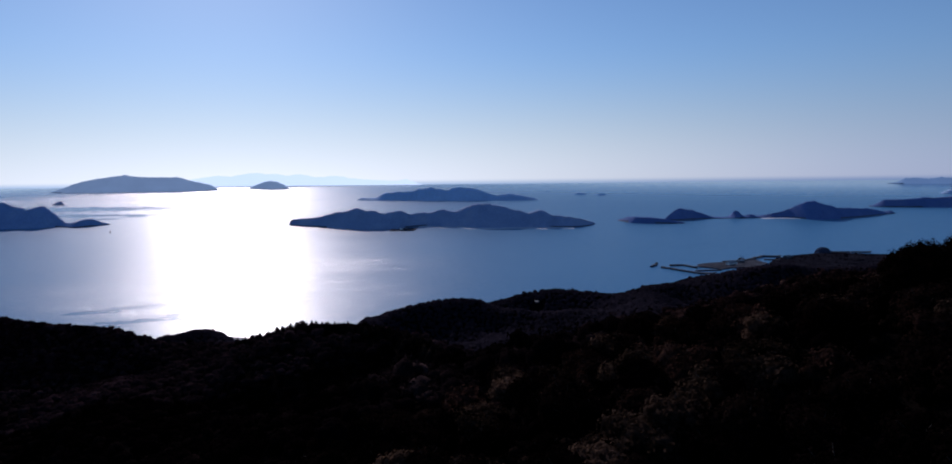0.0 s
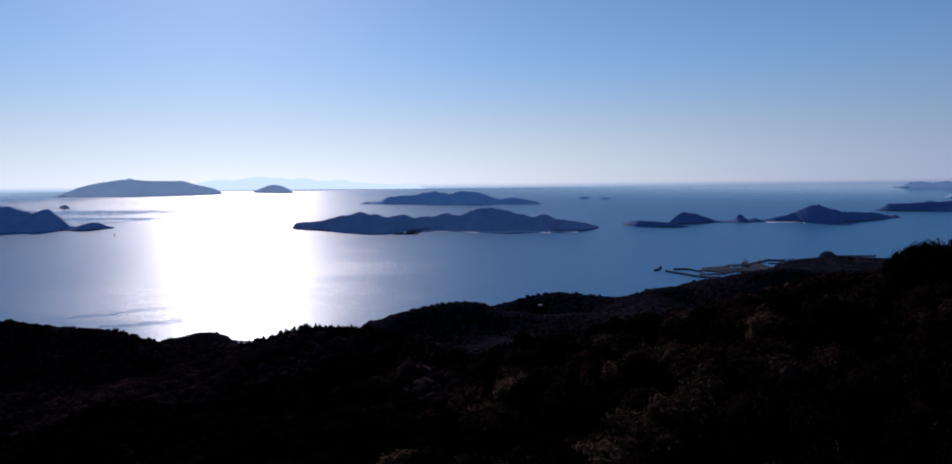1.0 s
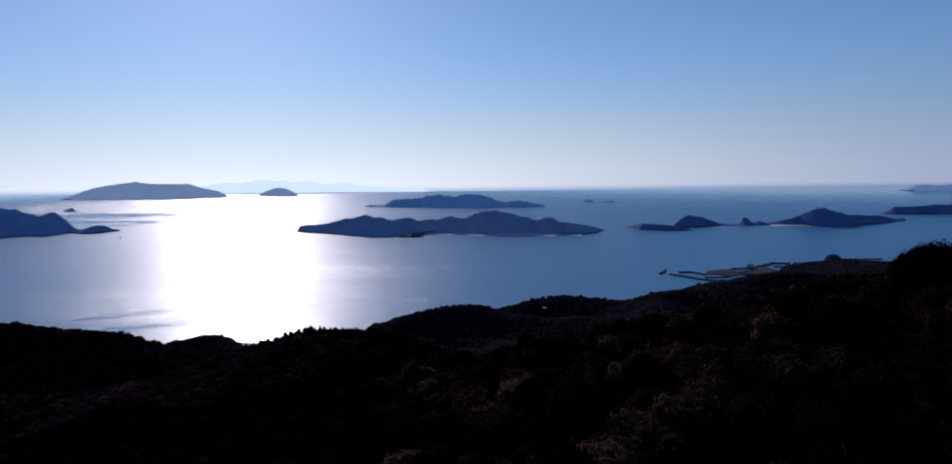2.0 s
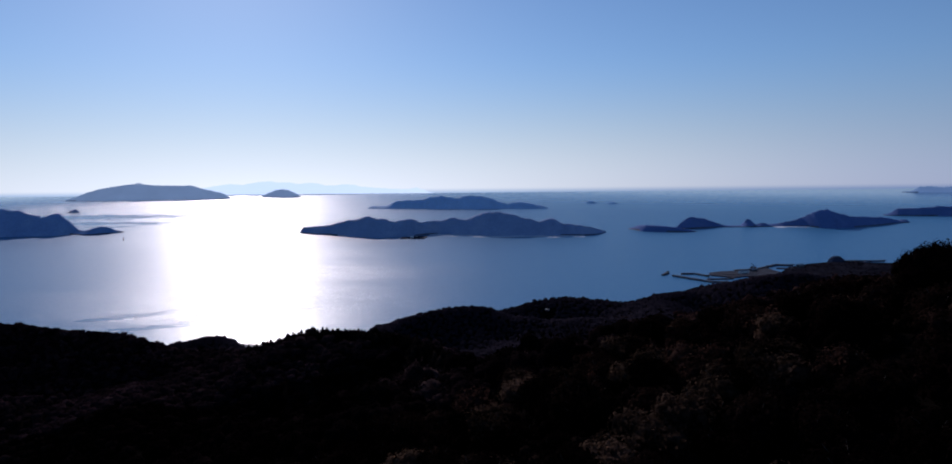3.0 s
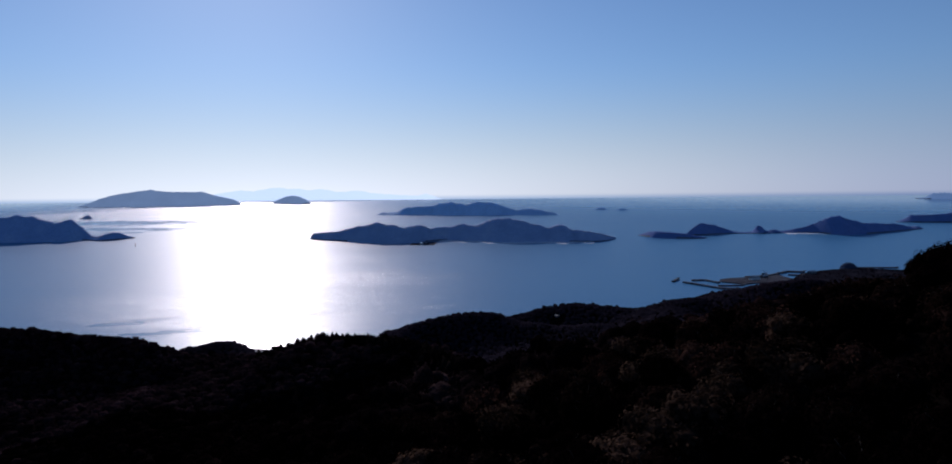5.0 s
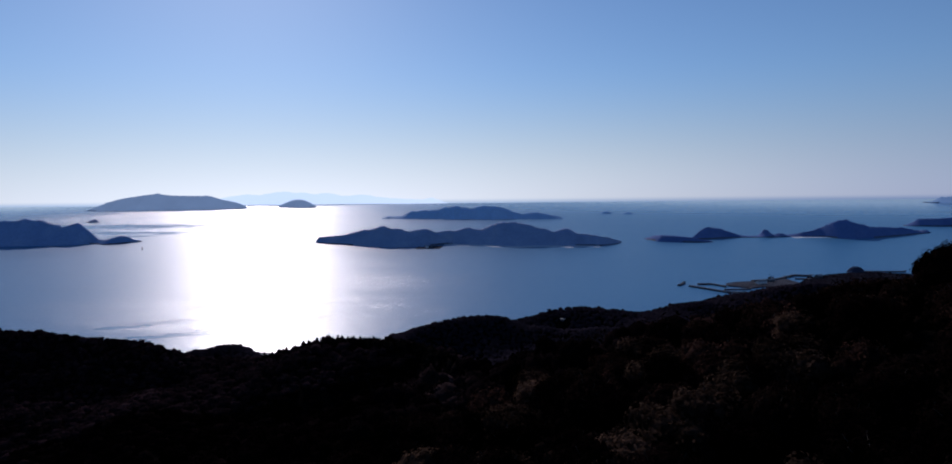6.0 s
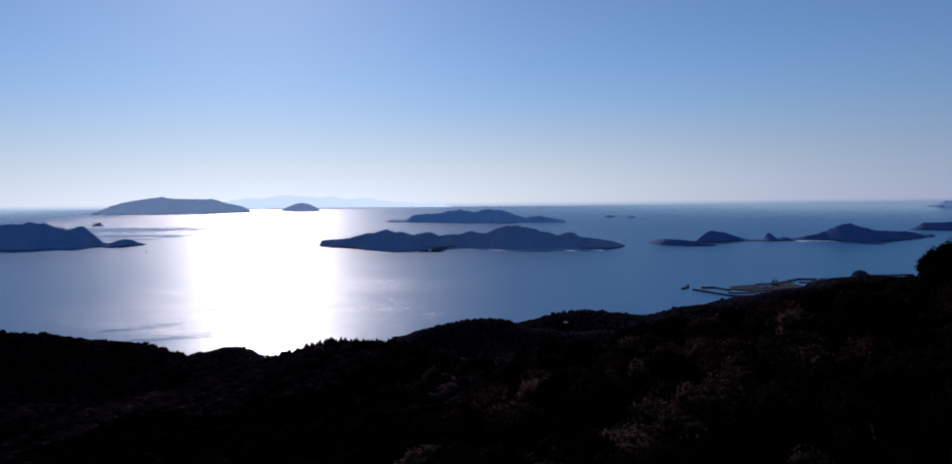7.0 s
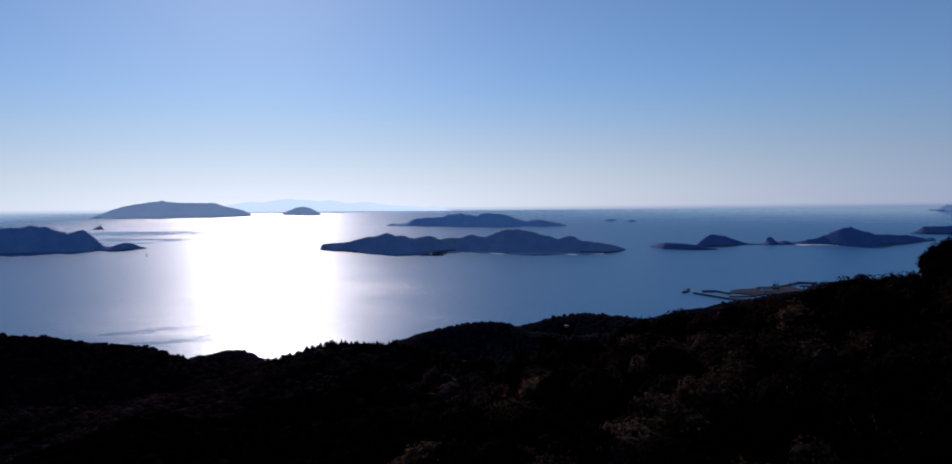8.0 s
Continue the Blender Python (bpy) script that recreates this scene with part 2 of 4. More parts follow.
# stretches of calm (-) and ruffled (+) water: middle, half length, half width, turn, change of the waves' steepness
SLICKS = [(-1700, 2950, 760, 200, 3, -0.92), (-1480, 2640, 420, 100, -4, -0.85), (-1380, 2480, 200, 60, -2, -0.6), (-470, 968, 170, 40, 30, -0.48), (-560, 1030, 150, 28, 24, -0.36), (-1350, 3350, 480, 130, 0, -0.6),
          (-240, 1320, 420, 460, 0, 1.1), (-1950, 3350, 1100, 1300, 0, 4.2), (-620, 1120, 330, 330, 20, 0.9), (-560, 880, 620, 230, 0, -0.25)]
# the glassy open sea far out, on both sides of the sun's track
FAR_CALM = [(3900, 5700, 5000, 2900, 0, -0.95), (-5000, 5700, 3300, 2900, 0, -0.95)]
WAVE_STEEPNESS = 0.74


def sea_material():
    m, nodes, links, b = material("sea_water", 0.36, 0.21)
    b.inputs["IOR"].default_value = 1.33
    b.inputs["Base Color"].default_value = (0.054, 0.164, 0.318, 1)

    def math_node(op, a, c):
        n = nodes.new("ShaderNodeMath")
        n.operation = op
        for sock, v in zip(n.inputs, (a, c)):
            if isinstance(v, bpy.types.NodeSocket):
                links.new(v, sock)
            else:
                sock.default_value = v
        return n.outputs[0]

    # wind lanes and cat's paws change how steep the waves are
    lanes = noise_node(nodes, links, 0.0022, 5.0, 0.55, (0.40, 2.6, 1.0, 8))
    paws = noise_node(nodes, links, 0.11, 2.0, 0.6, (1.0, 0.30, 1.0, -6))
    streaks = noise_node(nodes, links, 0.011, 3.0, 0.6, (0.45, 2.4, 1.0, 12))
    small = noise_node(nodes, links, 0.012, 4.0, 0.6, (0.7, 2.0, 1.0, -14))
    lane = ramp(nodes, links, lanes.outputs["Fac"], [(0.34, (0.50,)), (0.5, (0.84,)), (0.66, (1.12,))]).outputs[0]
    paw = ramp(nodes, links, paws.outputs["Fac"], [(0.36, (0.48,)), (0.5, (0.84,)), (0.66, (1.16,))]).outputs[0]
    streak = ramp(nodes, links, streaks.outputs["Fac"], [(0.36, (0.72,)), (0.5, (0.98,)), (0.64, (1.14,))]).outputs[0]
    total = math_node("MULTIPLY", math_node("MULTIPLY", lane, paw), streak)
    far, calm = None, 1.0
    for x0, y0, long, wide, turn, change in SLICKS + FAR_CALM:
        co = nodes.new("ShaderNodeNewGeometry")
        off = nodes.new("ShaderNodeVectorMath")
        off.operation = "SUBTRACT"
        off.inputs[1].default_value = (x0, y0, 0)
        links.new(co.outputs["Position"], off.inputs[0])
        mp = nodes.new("ShaderNodeMapping")
        mp.vector_type = "TEXTURE"
        mp.inputs["Rotation"].default_value = (0, 0, radians(turn))
        mp.inputs["Scale"].default_value = (long, wide, 1.0)
        links.new(off.outputs[0], mp.inputs["Vector"])
        ln = nodes.new("ShaderNodeVectorMath")
        ln.operation = "LENGTH"
        links.new(mp.outputs[0], ln.inputs[0])
        open_sea = (x0, y0, long, wide, turn, change) in FAR_CALM
        edge = math_node("ADD", 0.85 if open_sea else math_node("MULTIPLY", small.outputs["Fac"], 2.2), ln.outputs["Value"])
        rng = nodes.new("ShaderNodeMapRange")
        rng.interpolation_type = "SMOOTHSTEP"
        rng.inputs["From Min"].default_value, rng.inputs["From Max"].default_value = 1.2, 2.1
        rng.inputs["To Min"].default_value, rng.inputs["To Max"].default_value = 1.0 + change, 1.0
        links.new(edge, rng.inputs["Value"])
        total = math_node("MULTIPLY", total, rng.outputs[0])
        if open_sea:
            far = rng.outputs[0] if far is None else math_node("MULTIPLY", far, rng.outputs[0])
        elif change < 0:
            calm = math_node("MULTIPLY", calm, rng.outputs[0])
    # slicks carry no ripples either
    ripple = math_node("ADD", math_node("MULTIPLY", calm, 0.55), 0.45)
    links.new(math_node("MULTIPLY", math_node("MULTIPLY", far, ripple), 0.36), b.inputs["Roughness"])
    # the waves themselves: each facet of water leans by its own slope
    swell = noise_node(nodes, links, 0.8, 2.0, 0.6, (0.8, 1.2, 1.0, 15))
    chop = noise_node(nodes, links, 2.3, 2.0, 0.6, (1.1, 0.9, 1.0, -20))
    both = nodes.new("ShaderNodeVectorMath")
    both.operation = "ADD"
    links.new(swell.outputs["Color"], both.inputs[0])
    links.new(chop.outputs["Color"], both.inputs[1])
    lean = nodes.new("ShaderNodeVectorMath")
    lean.operation = "SUBTRACT"
    links.new(both.outputs[0], lean.inputs[0])
    lean.inputs[1].default_value = (1.0, 1.0, 1.0)
    steep = nodes.new("ShaderNodeVectorMath")
    steep.operation = "SCALE"
    links.new(lean.outputs[0], steep.inputs[0])
    links.new(math_node("MULTIPLY", total, WAVE_STEEPNESS), steep.inputs["Scale"])
    flat = nodes.new("ShaderNodeVectorMath")
    flat.operation = "MULTIPLY"
    links.new(steep.outputs[0], flat.inputs[0])
    flat.inputs[1].default_value = (1.0, 1.0, 0.0)
    up = nodes.new("ShaderNodeVectorMath")
    up.operation = "ADD"
    links.new(flat.outputs[0], up.inputs[0])
    up.inputs[1].default_value = (0.0, 0.0, 1.0)
    nor = nodes.new("ShaderNodeVectorMath")
    nor.operation = "NORMALIZE"
    links.new(up.outputs[0], nor.inputs[0])
    links.new(nor.outputs[0], b.inputs["Normal"])
    return m


SEA = sea_material()


# ---------------------------------------------------------------- helpers for building
def mesh_from(name, verts, faces, mat, smooth=False, normals=None):
    """A mesh from arrays: verts (n, 3), faces (m, 3 or 4); normals: soft normals of a crown of leaves."""
    verts, faces = np.asarray(verts, dtype=np.float32), np.asarray(faces, dtype=np.int32)
    k = faces.shape[1]
    me = bpy.data.meshes.new(name)
    me.vertices.add(len(verts))
    me.vertices.foreach_set("co", verts.ravel())
    me.loops.add(faces.size)
    me.loops.foreach_set("vertex_index", faces.ravel())
    me.polygons.add(len(faces))
    me.polygons.foreach_set("loop_start", np.arange(0, faces.size, k, dtype=np.int32))
    if smooth:
        me.polygons.foreach_set("use_smooth", np.ones(len(faces), dtype=bool))
    me.materials.append(mat)
    me.update(calc_edges=True)
    me.validate()
    if normals is not None:
        me.polygons.foreach_set("use_smooth", np.ones(len(faces), dtype=bool))
        me.normals_split_custom_set_from_vertices(np.asarray(normals, dtype=np.float32))
    return me


def part(name, bm, mat, parent, label=""):
    """Link a bmesh (or a finished mesh) as one mesh object under a thing."""
    if isinstance(bm, bmesh.types.BMesh):
        me = bpy.data.meshes.new(name)
        bm.to_mesh(me)
        bm.free()
        me.materials.append(mat)
    else:
        me = bm
    ob = new(name, me)
    ob.parent = parent
    if label:
        tagged(ob, label)
    return ob


def box(bm, size, at, turn=0.0, bevel=0.0, top=1.0):
    """A block of that size, its base at at, turned about z; top: how much narrower it is above."""
    res = bmesh.ops.create_cube(bm, size=1.0)
    vs = res["verts"]
    for v in vs:
        v.co = Vector((v.co.x * size[0], v.co.y * size[1], (v.co.z + 0.5) * size[2]))
        if v.co.z > size[2] * 0.5:
            v.co.x *= 1 - (1 - top) * min(1.0, size[1] / size[0])
            v.co.y *= top
    if bevel:
        es = list({e for v in vs for e in v.link_edges})
        out = bmesh.ops.bevel(bm, geom=es, offset=bevel, segments=1, affect="EDGES")
        vs = list({v for f in out["faces"] for v in f.verts} | {v for v in vs if v.is_valid})
    m = Matrix.Translation(at) @ Matrix.Rotation(radians(turn), 4, "Z")
    bmesh.ops.transform(bm, matrix=m, verts=vs)
    return vs


def leaf_cloud(rng, n, size, lobes, flat=0.2):
    """n bent leaf sprays on the lobes (x, y, z, r) of a crown: arrays of verts, triangles and soft normals."""
    lobes = np.asarray(lobes, dtype=float)
    pick = rng.choice(len(lobes), n, p=lobes[:, 3] ** 2 / (lobes[:, 3] ** 2).sum())
    d = rng.normal(size=(n, 3))
    d[:, 2] = np.abs(d[:, 2]) * 0.9 - 0.25
    d /= np.linalg.norm(d, axis=1)[:, None]
    c = lobes[pick, :3] + d * (lobes[pick, 3] * rng.uniform(0.84, 1.04, n))[:, None]
    nor = d + rng.normal(size=(n, 3)) * flat
    nor /= np.linalg.norm(nor, axis=1)[:, None]
    a = np.cross(nor, rng.normal(size=(n, 3)))
    a /= np.linalg.norm(a, axis=1)[:, None]
    b = np.cross(nor, a)
    s = size * rng.uniform(0.6, 1.4, n)[:, None]
    v = np.stack([c - a * s * 0.6, c - b * s * 0.35 + nor * s * 0.12, c + a * s * 0.65 - nor * s * 0.1, c + b * s * 0.35 + nor * s * 0.12], axis=1)
    soft = d * 0.8 + nor * 0.2
    soft /= np.linalg.norm(soft, axis=1)[:, None]
    q = np.arange(4 * n).reshape(n, 4)
    return v.reshape(-1, 3), np.concatenate([q[:, [0, 1, 2]], q[:, [0, 2, 3]]]), np.repeat(soft, 4, axis=0)


def lump(rng, fine, lobe, rough=0.22):
    """The dense inside of a crown: an uneven closed lump round a lobe (x, y, z, r)."""
    bm = bmesh.new()
    bmesh.ops.create_icosphere(bm, subdivisions=fine, radius=1.0)
    v = np.array([p.co[:] for p in bm.verts])
    f = np.array([[p.index for p in q.verts] for q in bm.faces])
    bm.free()
    shift = rng.uniform(0, 50, 3)
    k = np.array([1 + rough * 1.6 * noise.noise(Vector(p * 1.7 + shift)) + rough * noise.noise(Vector(p * 4.1 - shift)) for p in v])
    return v * k[:, None] * lobe[3] * np.array([1, 1, 0.85]) + np.array(lobe[:3]), f, v


def joined(pieces):
    """Several (verts, triangles, normals) as one."""
    vs, fs, ns, at = [], [], [], 0
    for v, f, n in pieces:
        vs.append(v)
        fs.append(f + at)
        ns.append(n)
        at += len(v)
    return np.concatenate(vs), np.concatenate(fs), np.concatenate(ns)


def crown_lobes(rng, radius, height, count):
    """Lobes of a broad uneven crown above the ground, its top at height."""
    out = [(0, 0, height - radius * 0.75, radius * 0.72)]
    for i in range(count):
        a = i * 2.4 + rng.uniform(-0.5, 0.5)
        q = radius * rng.uniform(0.4, 0.72)
        r = radius * rng.uniform(0.32, 0.52)
        out.append((q * math.cos(a), q * math.sin(a), height - radius * 0.9 + rng.uniform(-0.55, 0.45) * radius, r))
    return out


def cone_lobes(rng, radius, height):
    """Lobes of a conifer: tiers that narrow to a point."""
    out = []
    for i in range(9):
        f = i / 8
        out.append((rng.uniform(-0.1, 0.1), rng.uniform(-0.1, 0.1), height * (0.25 + 0.74 * f), radius * (1.02 - f) * rng.uniform(0.85, 1.1) * 0.75 + 0.12))
    return out


def stem(bm, a, b, ra, rb, sides=6):
    """A tapered limb from a to b."""
    a, b = Vector(a), Vector(b)
    turn = (b - a).to_track_quat("Z", "Y").to_matrix()
    rings = []
    for at, r in ((a, ra), (b, rb)):
        rings.append([bm.verts.new(at + turn @ Vector((r * math.cos(2 * math.pi * i / sides), r * math.sin(2 * math.pi * i / sides), 0))) for i in range(sides)])
    for i in range(sides):
        j = (i + 1) % sides
        bm.faces.new((rings[0][i], rings[0][j], rings[1][j], rings[1][i]))
    bm.faces.new(rings[1])


# ---------------------------------------------------------------- sea
def sea_sheet():
    xs = np.concatenate([np.linspace(-6500, 6500, 27)])
    ys = np.concatenate([np.linspace(-900, 4785, 24)])
    gx, gy = np.meshgrid(xs, ys)
    v = np.stack([gx.ravel(), gy.ravel(), np.zeros(gx.size)], axis=1)
    w = len(xs)
    f = [(j * w + i, j * w + i + 1, (j + 1) * w + i + 1, (j + 1) * w + i) for j in range(len(ys) - 1) for i in range(w - 1)]
    ob = new("water", mesh_from("water", v, f, SEA))
    tagged(ob, "wide blue sea with sun glitter and wind lanes", "sea", kind="structure")


sea_sheet()

# ---------------------------------------------------------------- the headland
RIDGES = [
    # crest lines of the headland: x, y, height of the ground; and how steeply the sides fall
    (0.42, [(150, -320, 262), (110, -60, 244), (78, 20, 233), (60, 76, 222), (62, 99, 217), (80, 130, 211), (105, 180, 202), (137, 243, 191.5),
            (150, 300, 174), (152, 380, 142), (162, 470, 112), (180, 580, 90), (200, 700, 62), (215, 800, 54), (232, 900, 46)]),
    (0.40, [(7, 980, 11), (39, 982, 21), (74, 973, 32), (108, 964, 37), (132, 950, 38), (165, 935, 37), (198, 930, 34), (223, 930, 42), (244, 930, 47),
            (273, 930, 49), (307, 930, 49), (328, 930, 57), (349, 930, 66), (390, 930, 73), (432, 930, 76), (460, 930, 70), (516, 930, 69), (560, 930, 74), (600, 930, 75), (690, 900, 70)]),
    (0.55, [(-1100, 760, 10), (-800, 750, 50), (-566, 733, 58), (-519, 722, 59), (-472, 711, 55), (-402, 690, 58), (-365, 668, 57), (-336, 647, 46), (-314, 625, 33)]),
    (0.36, [(-330, 600, 30), (-305, 560, 45), (-260, 480, 68), (-220, 400, 83), (-150, 270, 112), (-90, 130, 150), (-70, 0, 185)]),
    (0.40, [(-430, 837, -2), (-397, 838, 7), (-376, 838, 9), (-357, 839, 15), (-340, 839, 11), (-313, 818, 7), (-260, 740, 20), (-225, 640, 45)]),
    (0.62, [(60, 78, 221), (42, 76, 218.5), (31, 72, 215.5), (26, 68, 213.5), (21, 65, 211.5), (14, 61, 210), (8, 57, 207.5), (-2, 50, 201)]),
    (0.12, [(-40, 520, 62), (30, 650, 34), (60, 760, 22), (80, 840, 18)]),
    (0.15, [(-330, 600, 27), (-335, 720, 9), (-345, 800, 6)]),
    (0.45, [(-225, 589, 66), (-196, 568, 75), (-174, 548, 85), (-145, 517, 99), (-121, 496, 108), (-101, 485, 110), (-75, 464, 114), (-51, 442, 113),
            (-33, 410, 116), (-16, 378, 118), (20, 330, 126), (70, 270, 150)]),
    (0.42, [(-165, 830, 6), (-140, 850, 13), (-122, 862, 20), (-104, 872, 30), (-70, 882, 37), (-38, 900, 38), (-14, 903, 38), (20, 890, 28), (80, 860, 28), (140, 820, 40), (200, 740, 58)]),
]
GX0, GY0, STEP = -1300.0, -320.0, 10.0
GXN, GYN = 232, 158


def ridge_field(gx, gy):
    h, near = np.full(gx.shape, -25.0), np.full(gx.shape, 1e4)
    for fall, spine in RIDGES:
        for (x0, y0, z0), (x1, y1, z1) in zip(spine, spine[1:]):
            dx, dy = x1 - x0, y1 - y0
            u = np.clip(((gx - x0) * dx + (gy - y0) * dy) / (dx * dx + dy * dy), 0, 1)
            d = np.hypot(gx - x0 - u * dx, gy - y0 - u * dy)
            near = np.minimum(near, d)
            h = np.maximum(h, z0 + u * (z1 - z0) - fall * (np.sqrt(d * d + 64) - 8))
    return h, near


def build_heights():
    gx, gy = np.meshgrid(GX0 + STEP * np.arange(GXN), GY0 + STEP * np.arange(GYN))
    h, near = ridge_field(gx, gy)
    # the valley floors slope evenly down to the shore
    h = np.maximum(h, np.where(gx > -900, np.clip((640 - gy) * 0.12, -25, 70), -25))
    p = np.pad(h, 1, mode="edge")
    h = 0.5 * h + 0.125 * (p[:-2, 1:-1] + p[2:, 1:-1] + p[1:-1, :-2] + p[1:-1, 2:])
    rough = np.array([noise.fractal(Vector((x * 0.016, y * 0.016, 3.1)), 0.9, 2.0, 4) for x, y in zip(gx.ravel(), gy.ravel())]).reshape(gx.shape)
    far = np.clip((np.hypot(gx, gy) - 60) / 400, 0.35, 1.0)
    gully = np.array([noise.fractal(Vector((x * 0.011 + 9, y * 0.009, 7.7)), 0.8, 2.0, 3) for x, y in zip(gx.ravel(), gy.ravel())]).reshape(gx.shape)
    away = np.clip((near - 15) / 60, 0, 1) * np.clip((np.hypot(gx, gy) - 130) / 150, 0.0, 1.0)
    h = h + rough * 1.8 * far + gully * 14.0 * away
    # the shore drops off steeply under water
    return gx, gy, np.where(h < 1.4, h - 4.0, h)


GX, GY, HEIGHTS = build_heights()


def ground_at(x, y):
    """Height of the headland's ground at x, y (numbers or arrays)."""
    u, v = (np.asarray(x) - GX0) / STEP, (np.asarray(y) - GY0) / STEP
    i, j = np.clip(u.astype(int), 0, GXN - 2), np.clip(v.astype(int), 0, GYN - 2)
    fu, fv = u - i, v - j
    return (HEIGHTS[j, i] * (1 - fu) * (1 - fv) + HEIGHTS[j, i + 1] * fu * (1 - fv) + HEIGHTS[j + 1, i] * (1 - fu) * fv + HEIGHTS[j + 1, i + 1] * fu * fv)


def headland():
    v = np.stack([GX.ravel(), GY.ravel(), HEIGHTS.ravel()], axis=1)
    j, i = np.meshgrid(np.arange(GYN - 1), np.arange(GXN - 1), indexing="ij")
    a = (j * GXN + i).ravel()
    f = np.stack([a, a + 1, a + GXN + 1, a + GXN], axis=1)
    ob = new("ground", mesh_from("ground", v, f, SOIL, smooth=True))
    tagged(ob, "dark hillside undergrowth falling steeply to the sea", "ground", kind="structure")


headland()


# ---------------------------------------------------------------- islands
def resample(spine, step):
    pts = np.array(spine, dtype=float)
    d = np.concatenate([[0], np.cumsum(np.hypot(np.diff(pts[:, 0]), np.diff(pts[:, 1])))])
    n = max(8, int(d[-1] / step))
    s = np.linspace(0, d[-1], n + 1)
    return s, np.stack([np.interp(s, d, pts[:, k]) for k in range(3)], axis=1)


def island(name, label, spine, half, cover, step=9.0, tree=8.0, seed=1, sharp=1.1, category="island", beach=None, spread=(1.2, 0.45)):
    """An island: a crest line (x, y, height) with slopes on both sides, a rocky shore and a cover of small trees."""
    rng = np.random.default_rng(seed)
    s, c = resample(spine, step)
    n = len(s)
    along = np.gradient(c[:, :2], axis=0)
    along /= np.linalg.norm(along, axis=1)[:, None]
    # the crest's general heading, so that the cross lines do not fold over
    heading = c[-1, :2] - c[0, :2]
    heading = heading / np.linalg.norm(heading)
    across = np.array([-heading[1], heading[0]])
    ends = np.minimum(s, s[-1] - s)
    wob = np.array([noise.noise(Vector((q * 0.02, seed * 7.3, 0))) for q in s])
    c[:, 2] *= 1 + (0.03 if cover in (DISTANCE, DISTANCE_DIM) else 0.10) * np.array([noise.noise(Vector((q * 0.028, seed * 3.1, 4))) + 0.6 * noise.noise(Vector((q * 0.07, seed * 3.1, 8))) for q in s])
    w = np.clip(spread[0] * c[:, 2], spread[1] * half, half) * np.sqrt(np.clip(ends / (half * 0.8), 0.02, 1.0)) * (1 + 0.22 * wob)
    rows = max(8, int(2 * half / step))
    vv = np.linspace(-1, 1, rows + 1)
    verts, heights = [], []
    for k in range(n):
        for v in vv:
            x, y = c[k, :2] + across * v * w[k]
            tall = max(c[k, 2] - tree * 0.55, 0.0)
            fall = 1 - abs(v) ** sharp
            z = tall * fall
            z += 0.12 * tall * noise.noise(Vector((x * 0.03, y * 0.03, seed))) * (1 - abs(v)) * (abs(v) > 0.08)
            z += 2.2 * min(1.0, (1 - abs(v)) * 9) - 0.8 - 1.5 * (abs(v) > 0.999)
            if ends[k] < 1e-6:
                z = -1.5
            verts.append((x, y, z))
    r1 = rows + 1
    faces = [(k * r1 + i, (k + 1) * r1 + i, (k + 1) * r1 + i + 1, k * r1 + i + 1) for k in range(n - 1) for i in range(rows)]
    thing = tagged(new(name), label, category, kind="structure" if cover in (DISTANCE, DISTANCE_DIM) else "")
    thing.location = (float(c[n // 2, 0]), float(c[n // 2, 1]), 0.0)
    verts = np.array(verts)
    local = verts - np.array(thing.location)
    me = mesh_from("terrain", local, faces, cover, smooth=True)
    me.materials.append(cover if cover is WOOD_HAZE_OUTER else ROCK)
    mid = verts[np.array(faces)].mean(axis=1)
    me.polygons.foreach_set("material_index", (mid[:, 2] < 1.6).astype(np.int32))
    part("terrain", me, cover, thing)
    if beach:
        x0, x1, wide = beach
        edge = [p for p in verts.reshape(n, rows + 1, 3)[:, 0] if x0 < p[0] < x1]
        bm = bmesh.new()
        inner = [bm.verts.new(Vector((p[0], p[1] + 12, 1.6)) - thing.location) for p in edge]
        outer = [bm.verts.new(Vector((p[0], p[1] - wide * (0.75 + 0.5 * abs(math.sin(p[0] * 0.05))), -0.25)) - thing.location) for p in edge]
        for i in range(len(edge) - 1):
            bm.faces.new((outer[i], outer[i + 1], inner[i + 1], inner[i]))
        part("beach", bm, SAND, thing, "thin pale strip of sand")
    # trees
    lumps = [joined([lump(rng, 1, (0, 0, 0.25, 0.62), 0.3), lump(rng, 1, (0.35, 0.1, 0.15, 0.42), 0.3)]) for _ in range(6)]
    lv, lf, ln, at = [], [], [], 0
    grid = verts.reshape(n, r1, 3)
    count = int((s[-1] * 2 * half) / (tree * tree * 2.4))
    for _ in range(count):
        k, i = rng.uniform(0, n - 1.001), rng.uniform(0, rows - 0.001)
        k0, i0 = int(k), int(i)
        p = grid[k0, i0] * (1 - k + k0) * (1 - i + i0) + grid[k0 + 1, i0] * (k - k0) * (1 - i + i0) + grid[k0, i0 + 1] * (1 - k + k0) * (i - i0) + grid[k0 + 1, i0 + 1] * (k - k0) * (i - i0)
        if p[2] < 1.6:
            continue
        size = tree * rng.uniform(0.5, 0.85) * min(1.0, 0.45 + p[2] / 18)
        up = np.cross(grid[k0 + 1, i0] - grid[k0, i0], grid[k0, i0 + 1] - grid[k0, i0])
        up = up / (np.linalg.norm(up) + 1e-9) * (1 if up[2] > 0 else -1)
        v, f, nn = lumps[rng.integers(len(lumps))]
        v, nn = v * size * 0.85 - np.array([0, 0, 0.2 * size]), nn * 0.08 + up * 0.92
        nn = nn / np.linalg.norm(nn, axis=1)[:, None]
        lv.append(v + p - np.array(thing.location))
        lf.append(f + at)
        ln.append(nn)
        at += len(v)
